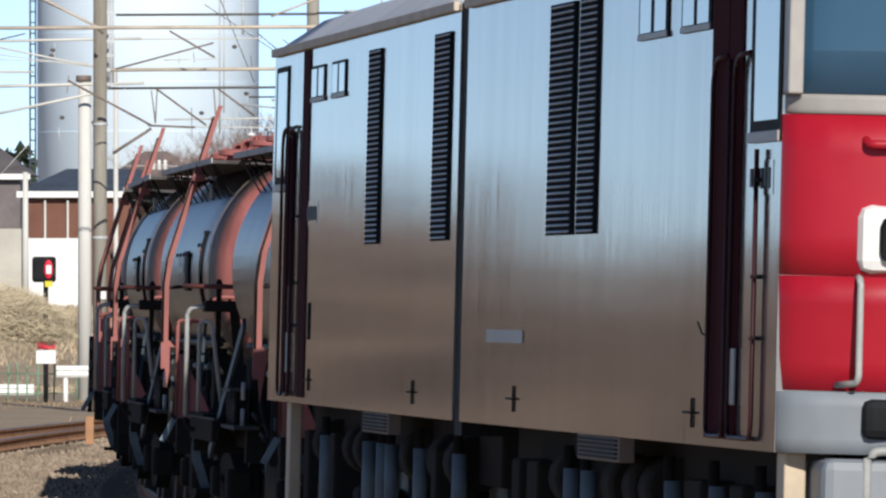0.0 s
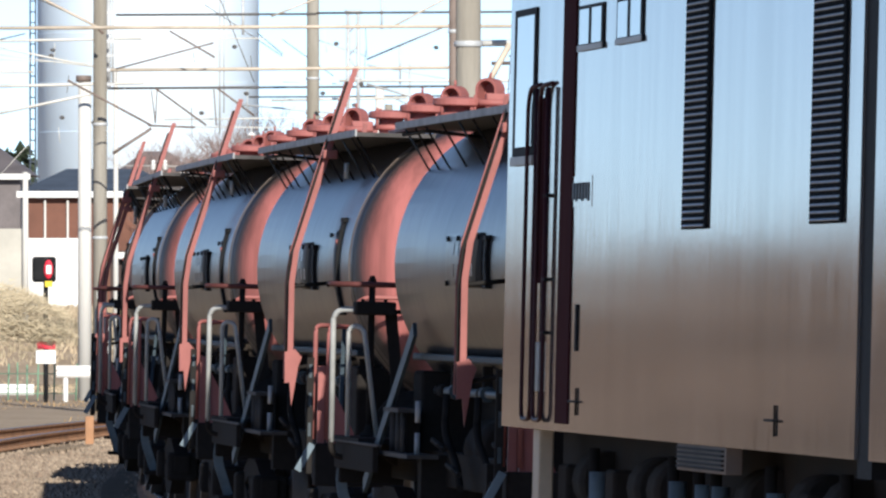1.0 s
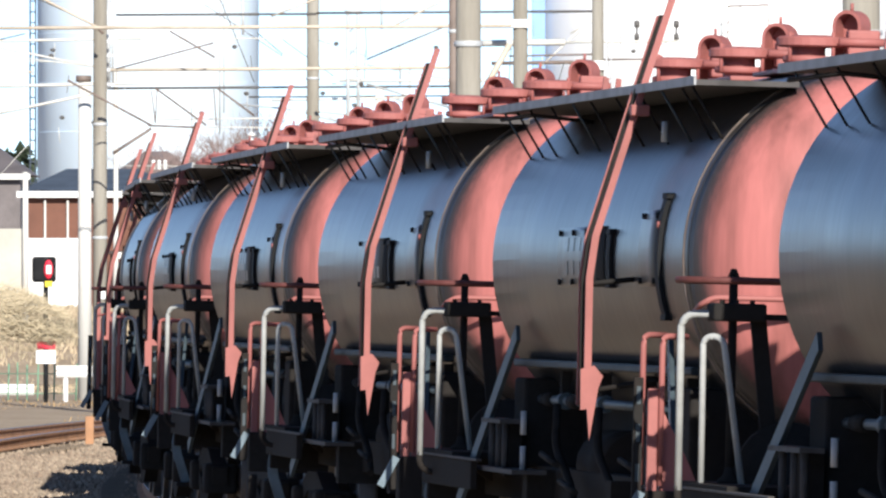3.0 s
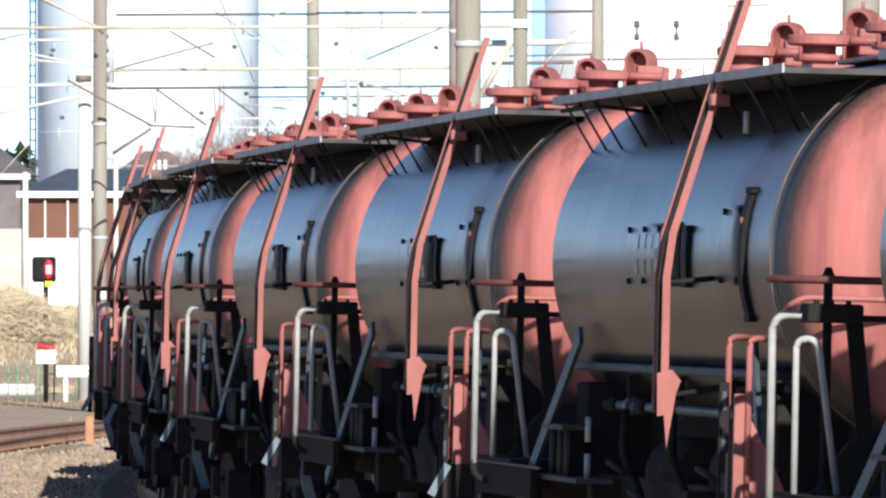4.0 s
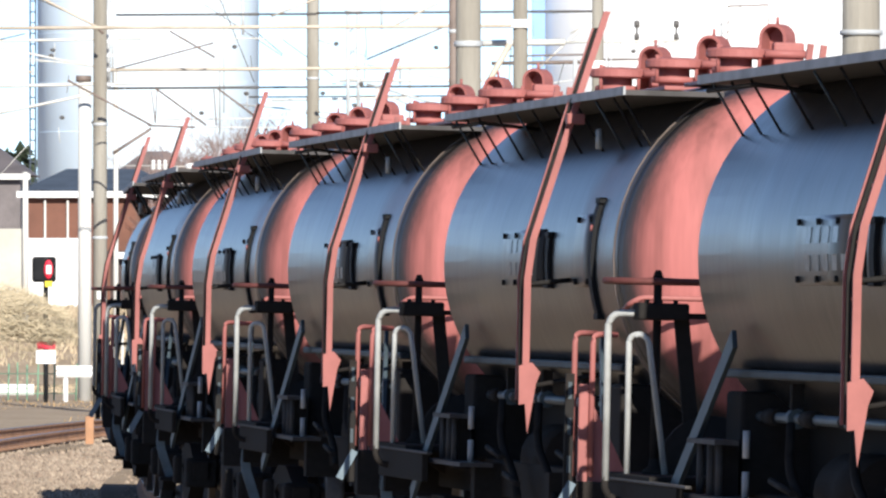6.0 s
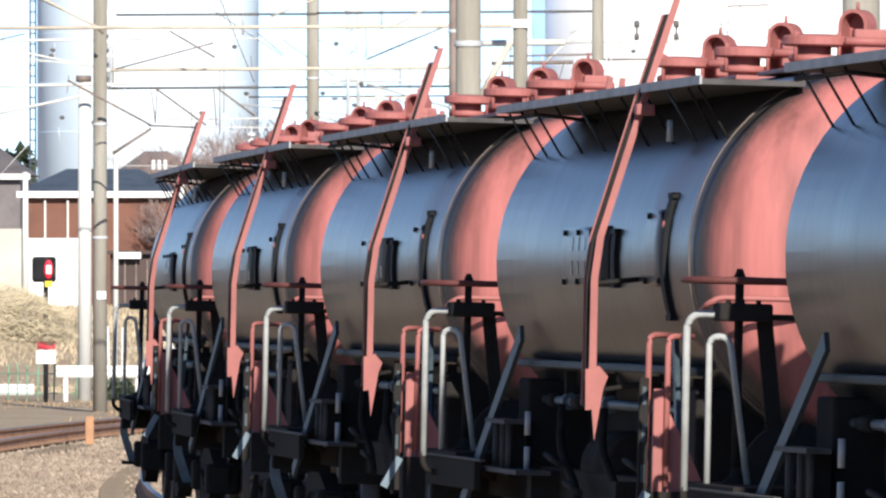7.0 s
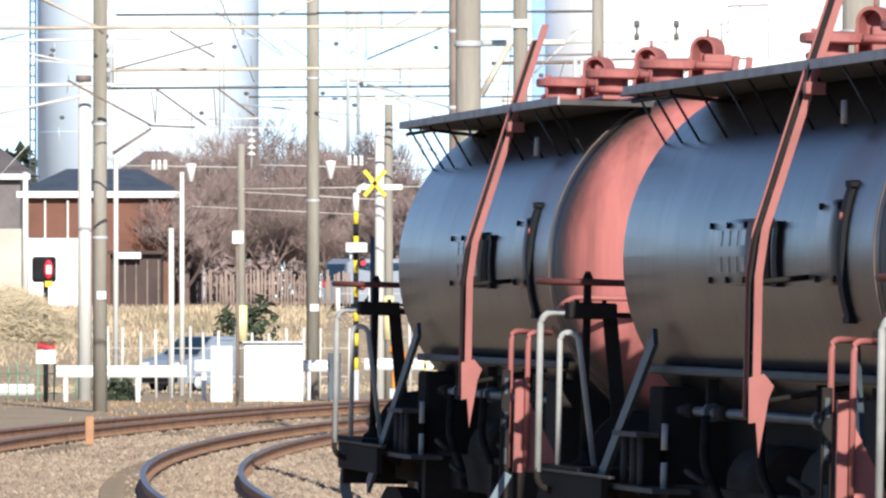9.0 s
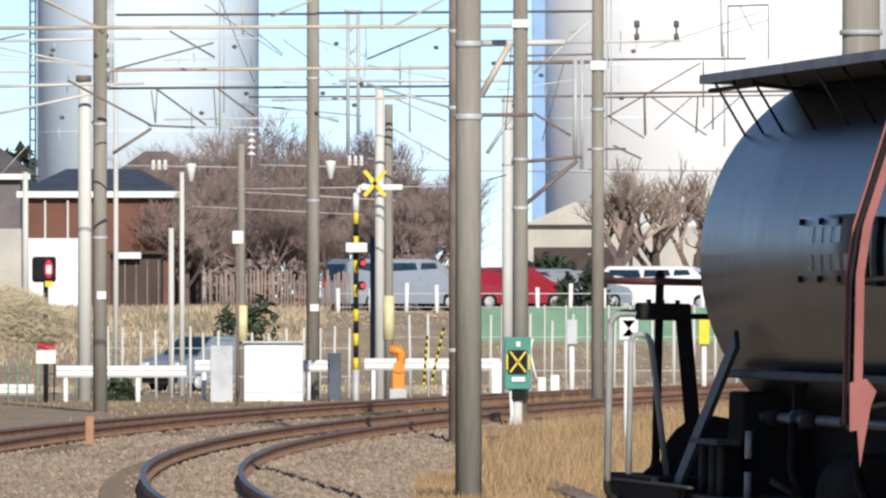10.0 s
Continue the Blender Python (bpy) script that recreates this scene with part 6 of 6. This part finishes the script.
for k, (u, v) in enumerate(((300, 300), (345, 255), (395, 225), (450, 232), (505, 222), (560, 228), (610, 240), (660, 265), (712, 290), (765, 282), (735, 262), (300, 262), (640, 232), (370, 240), (530, 240), (330, 330), (480, 300), (590, 310), (690, 330), (420, 320))):
    d = 392.0 + 6 * (k % 3) + (0 if k < 15 else -12)
    sx = (u - 784) / 18944.0 * d
    top = EYE + (524.7 - v) / 18944.0 * d
    bare_tree("bare_tree", "dense leafless brown tree behind the fence", sx, d, 1.2, (top - 1.2) * 1.38, 1.15, 20 + k, M_TWIG, 6, 4, 0.13)
for k in range(20):
    # scrub below the trees
    d = 384.0 + 4 * (k % 4)
    bare_tree("bare_shrub", "leafless brown scrub below the trees", -10.6 + 0.56 * k + rt.uniform(-0.2, 0.2), d, 1.2, rt.uniform(5.0, 7.5), 1.5, 80 + k, M_TWIG, 5, 5, 0.05)
for k, (u, v) in enumerate(((1095, 280), (1165, 250), (1225, 262), (1290, 300))):
    d = 425.0 + 3 * k
    bare_tree("bare_tree", "pale leafless tree with a stout trunk", (u - 784) / 18944.0 * d, d, 1.2, (EYE + (524.7 - v) / 18944.0 * d - 1.2) * 1.35, 0.95, 50 + k, M_TWIGPALE, 6, 3, 0.28)


def evergreen_mass(name, label, x0, x1, y0, y1, zb, h, n, seed, leaf=0.35, cat="trees", mat=None):
    """A far row of evergreen crowns, built from many small leaf tufts."""
    rng = random.Random(seed)
    vs, fs = [], []
    crowns = [(rng.uniform(x0, x1), rng.uniform(y0, y1), rng.uniform(0.65, 1.0) * h) for _ in range(max(3, n // 260))]
    for _ in range(n):
        cx, cy, ch = crowns[rng.randrange(len(crowns))]
        t = rng.random() ** 0.8
        r = ch * 0.38 * math.sqrt(max(0.05, 1 - t * t)) * rng.uniform(0.5, 1.0)
        an = rng.uniform(0, 6.28)
        p = Vector((cx + r * math.cos(an), cy + r * math.sin(an), zb + ch * t))
        k = len(vs)
        for _j in range(3):
            vs.append(tuple(p + Vector((rng.gauss(0, leaf), rng.gauss(0, leaf), rng.gauss(0, leaf)))))
        fs.append((k, k + 1, k + 2))
    me = bpy.data.meshes.new(name)
    me.from_pydata(vs, [], fs)
    me.materials.append(mat or M_EVERGREEN)
    return tagged(new(name, me), label, cat, kind="stuff")


evergreen_mass("far_woods", "dark evergreen wood on the skyline", -44.758, -30.907, 820.0, 840.0, 6.0, 8.2, 2500, 3, 0.5)
# this wood lies out of view, added only to darken the locomotive's reflections
evergreen_mass("far_woods", "unseen brown wood added to darken reflections in the train", -105.0, -27.0, 240.0, 330.0, -0.5, 6.4, 22000, 4, 0.6, "trees", M_TWIGPALE)
evergreen_mass("shrub", "dark green bushes behind the parked cars", 2.828, 5.837, 380.0, 384.0, 1.2, 2.4, 900, 12, 0.13, "shrub")
evergreen_mass("shrub", "small dark pine shrub on the bank", -6.319, -5.131, 300.0, 301.5, 0.2, 1.9, 420, 8, 0.10, "shrub")
evergreen_mass("shrub", "dark green bushes below the parked cars", 3.205, 5.027, 345.0, 347.0, 1.2, 1.9, 800, 9, 0.12, "shrub")
evergreen_mass("shrub", "bare brown undergrowth below the leafless trees", -8.9, 0.6, 372.0, 377.0, 1.2, 2.3, 5000, 13, 0.11, "shrub", M_TWIG)
evergreen_mass("shrub", "low green weeds under the guard rail", -7.714, -6.999, 246.0, 247.0, -0.8, 0.9, 400, 10, 0.08, "shrub")


# ---- grass ----
def grass(name, label, patches, n, h, seed, mat, width=0.012):
    rng = random.Random(seed)
    vs, fs = [], []
    for _ in range(n):
        x0, x1, y0, y1, k = patches[rng.randrange(len(patches))]
        x, y = rng.uniform(x0, x1), rng.uniform(y0, y1)
        if 0 < y < 230 and (abs(gap_to_line(x, y)) < 1.9 or abs(gap_to_line(x, y) - 3.9) < 1.6):
            continue
        z = ground_z(x, y) - 0.02
        hh = h * k * rng.uniform(0.4, 1.15)
        lean, a = rng.uniform(0.05, 0.6) * hh, rng.uniform(0, 6.28)
        w = width * rng.uniform(0.6, 1.5)
        dx, dy = lean * math.cos(a), lean * math.sin(a)
        i = len(vs)
        vs += [(x - w, y, z), (x + w, y, z), (x + dx * 0.4 + w * 0.7, y + dy * 0.4, z + hh * 0.6), (x + dx * 0.4 - w * 0.7, y + dy * 0.4, z + hh * 0.6), (x + dx, y + dy, z + hh)]
        fs += [(i, i + 1, i + 2, i + 3), (i + 3, i + 2, i + 4)]
    me = bpy.data.meshes.new(name)
    me.from_pydata(vs, [], fs)
    me.materials.append(mat)
    return tagged(new(name, me), label, "grass", kind="stuff")


grass("dry_grass", "tall tan dry grass beside the inner rail", [(0.2, 5.5, 118, 150, 1.0), (0.5, 6.5, 130, 175, 1.2), (1.5, 7.0, 150, 215, 1.2), (-0.3, 1.5, 112, 130, 0.6)], 42000, 0.42, 1, M_DRYGRASS, 0.0065)
grass("bank_grass", "pale dry grass over the far bank", [(-20, -3.6, 324, 345, 1.0), (-20, -3.6, 326, 340, 1.0), (-16, 10, 292, 322, 0.35), (-3.6, 12, 322, 345, 0.25)], 22000, 0.28, 2, M_BANKGRASS, 0.025)
grass("verge_grass", "thin dry weeds on the ballast edge", [(-7, -1.5, 100, 230, 0.4), (-14, 10, 222, 240, 0.35)], 4000, 0.25, 3, M_DRYGRASS, 0.012)


def plume(x, y, z, seed, n=900):
    """Feathery seed heads of tall grass near the camera."""
    rng = random.Random(seed)
    root = empty("pampas_grass", "feathery pale pampas plumes on bending stalks", "grass plume")
    for j, (dz, ln, droop) in enumerate(((0.0, 0.25, 0.04), (-0.035, 0.26, 0.06), (-0.06, 0.23, 0.05), (0.025, 0.17, 0.02), (-0.075, 0.2, 0.04))):
        a = Vector((x, y + 0.03 * j, z + dz))
        part("stalk", tube(bmesh.new(), [(x - 0.25, y + 0.03 * j, -0.45), (x - 0.2, y + 0.03 * j, z * 0.6), (x - 0.08, y + 0.03 * j, z + dz - 0.04), tuple(a)], 0.003, 5), M_DRYGRASS, root)
        vs, fs = [], []
        for k in range(n):
            t = rng.random()
            p = a + Vector((ln * t, rng.gauss(0, 0.012), -droop * t * t + rng.gauss(0, 0.022) * (1.15 - t)))
            d = Vector((rng.uniform(0.3, 1.0), rng.gauss(0, 0.4), rng.gauss(0, 0.45))).normalized() * rng.uniform(0.015, 0.04)
            w = 0.0011
            i = len(vs)
            vs += [tuple(p + Vector((0, 0, w))), tuple(p - Vector((0, 0, w))), tuple(p + d)]
            fs.append((i, i + 1, i + 2))
        me = bpy.data.meshes.new("seed_head")
        me.from_pydata(vs, [], fs)
        me.materials.append(M_PLUME)
        new("seed_head", me).parent = root


plume(-1.305, 30.0, 1.898, 3)


# ---- parked cars ----
def car(label, x, y, z, turn, paint, van=False, ln=4.3, wd=1.7, ht=1.5):
    root = empty("parked_car", label, "car", "parked cars")
    side = [(-0.50, 0.18), (-0.50, 0.52), (-0.47, 0.62), (-0.40, 0.66), (-0.34, 0.96), (-0.25, 1.0), (0.12, 1.0), (0.28, 0.68), (0.46, 0.58), (0.50, 0.45), (0.50, 0.18)] if not van else \
           [(-0.50, 0.15), (-0.50, 0.55), (-0.48, 0.92), (-0.44, 1.0), (0.16, 1.0), (0.24, 0.95), (0.38, 0.60), (0.48, 0.50), (0.50, 0.40), (0.50, 0.15)]
    bm = bmesh.new()
    rows = []
    for s, inset in ((-0.5, 0.10), (-0.46, 0.0), (0.46, 0.0), (0.5, 0.10)):
        rows.append([bm.verts.new((px * ln * (1 - inset * 0.08), s * wd * (0.86 if pz > 0.7 else 1.0), pz * ht - (inset * 0.25 if pz > 0.9 else 0))) for px, pz in side])
    for a, b in zip(rows, rows[1:]):
        for i in range(len(side)):
            j = (i + 1) % len(side)
            f = bm.faces.new((a[i], a[j], b[j], b[i]))
    for r in (rows[0], rows[-1]):
        bm.faces.new(r)
    bmesh.ops.recalc_face_normals(bm, faces=bm.faces)
    part("body", bm, paint, root)
    zl, zh = (0.66, 0.93) if not van else (0.60, 0.92)
    for sg in (-1, 1):
        for x0, x1 in ((-0.33, -0.08), (-0.06, 0.14)) if not van else ((-0.44, -0.18), (-0.16, 0.06), (0.08, 0.22)):
            bm = bmesh.new()
            yy = sg * wd * 0.438
            v = [bm.verts.new(c) for c in ((x0 * ln, yy + sg * 0.012, zl * ht + 0.03), (x1 * ln + 0.10, yy + sg * 0.012, zl * ht + 0.03), (x1 * ln - 0.05, yy + sg * 0.012, zh * ht), (x0 * ln + 0.06, yy + sg * 0.012, zh * ht))]
            bm.faces.new(v)
            bmesh.ops.solidify(bm, geom=bm.faces[:], thickness=0.02)
            part("side_window", bm, M_GLASSDARK, root)
        for px in (-0.30, 0.31):
            w = part("wheel", lathe(bmesh.new(), [(0.0, -0.1), (0.2, -0.1), (0.3, -0.08), (0.31, 0.0), (0.3, 0.08), (0.0, 0.1)], 20), M_RUBBER, root)
            w.location = (px * ln, sg * wd * 0.45, 0.31)
            part("rim", lathe(bmesh.new(), [(0.0, -0.115), (0.18, -0.11), (0.19, 0.11), (0.0, 0.115)], 14), M_GALV, w)
    a, b = ((0.13, 0.985), (0.28, 0.69)) if not van else ((0.235, 0.945), (0.375, 0.62))
    for (p, q), nm in (((a, b), "windscreen"), (((-0.345, 0.94), (-0.395, 0.68)) if not van else ((-0.485, 0.90), (-0.502, 0.60)), "rear_window")):
        bm = bmesh.new()
        o = 0.02 if nm == "windscreen" else -0.02
        v = [bm.verts.new(c) for c in ((p[0] * ln + o, -wd * 0.36, p[1] * ht), (p[0] * ln + o, wd * 0.36, p[1] * ht), (q[0] * ln + o, wd * 0.40, q[1] * ht), (q[0] * ln + o, -wd * 0.40, q[1] * ht))]
        bm.faces.new(v)
        bmesh.ops.solidify(bm, geom=bm.faces[:], thickness=0.015)
        part(nm, bm, M_GLASSDARK, root)
    for sg in (-1, 1):
        part("headlight", B(ln * 0.468, ln * 0.497, sg * wd * 0.36 - 0.14, sg * wd * 0.36 + 0.14, ht * 0.44, ht * 0.54, 0.02), M_WHITE, root)
        part("tail_light", B(-ln * 0.505, -ln * 0.48, sg * wd * 0.42 - 0.07, sg * wd * 0.42 + 0.07, ht * 0.45, ht * 0.62, 0.02), M_SIGNRED, root)
    part("bumper", B(ln * 0.49, ln * 0.515, -wd * 0.45, wd * 0.45, ht * 0.2, ht * 0.36, 0.02), M_RUBBER, root)
    root.matrix_basis = pose(x, y, z, 0, 0, turn)
    return root


M_CARSILVER = material("silver_car_paint", (0.42, 0.45, 0.49), 0.3, metal=0.4, vary=0.06, scale=1, coat=0.5)
M_CARBLUE = material("blue_silver_car_paint", (0.33, 0.39, 0.46), 0.3, metal=0.3, vary=0.06, scale=1, coat=0.5)
M_CARRED = material("red_car_paint", (0.28, 0.012, 0.025), 0.3, vary=0.06, scale=1, coat=0.5)
M_CARDARK = material("dark_car_paint", (0.03, 0.035, 0.045), 0.3, vary=0.06, scale=1, coat=0.5)
M_CARWHITE = material("white_car_paint", (0.8, 0.8, 0.8), 0.35, vary=0.05, scale=1, coat=0.5)
car("blue-silver hatchback waiting behind the guard rail", -6.55, 300.0, -0.8, 226, M_CARBLUE, False, 4.0, 1.7, 1.6)
car("silver minivan parked on the bank", -1.460, 350.0, 1.42, 28, M_CARSILVER, True, 4.7, 1.75, 1.72)
car("red hatchback parked on the bank", 2.248, 352.0, 1.42, 24, M_CARRED, False, 3.9, 1.65, 1.45)
car("silver saloon parked in the row of cars", 3.459, 362.0, 1.42, 40, M_CARSILVER, False, 4.4, 1.7, 1.42)
car("blue-silver saloon parked in the row of cars", 4.270, 366.0, 1.42, 40, M_CARBLUE, False, 4.4, 1.7, 1.38)
car("dark saloon parked in the row of cars", 5.224, 372.0, 1.42, 40, M_CARDARK, False, 4.2, 1.7, 1.35)
car("white van parked beside the trees", 7.776, 372.0, 1.36, -12, M_CARWHITE, True, 4.4, 1.75, 1.6)


# ---- movement ----
def motions():
    times = [0.25 * k for k in range(41)]
    for i, w in WAGONS.items():
        walk(w, [(t, train_pose(WAGON_S + PITCH * i - V * (t - 3.5) - 0.004 * max(0.0, t - 3.5) ** 2 + 0.30 * (1 - smooth(1.5, 6.5, t)))) for t in times])
    walk(REAR, [(t, train_pose(LOCO_S - 5.88 - V * t, 3.0, 0.06)) for t in times])
    walk(FRONT, [(t, train_pose(LOCO_S - 18.22 - V * t, 3.0, 0.06)) for t in times])


motions()
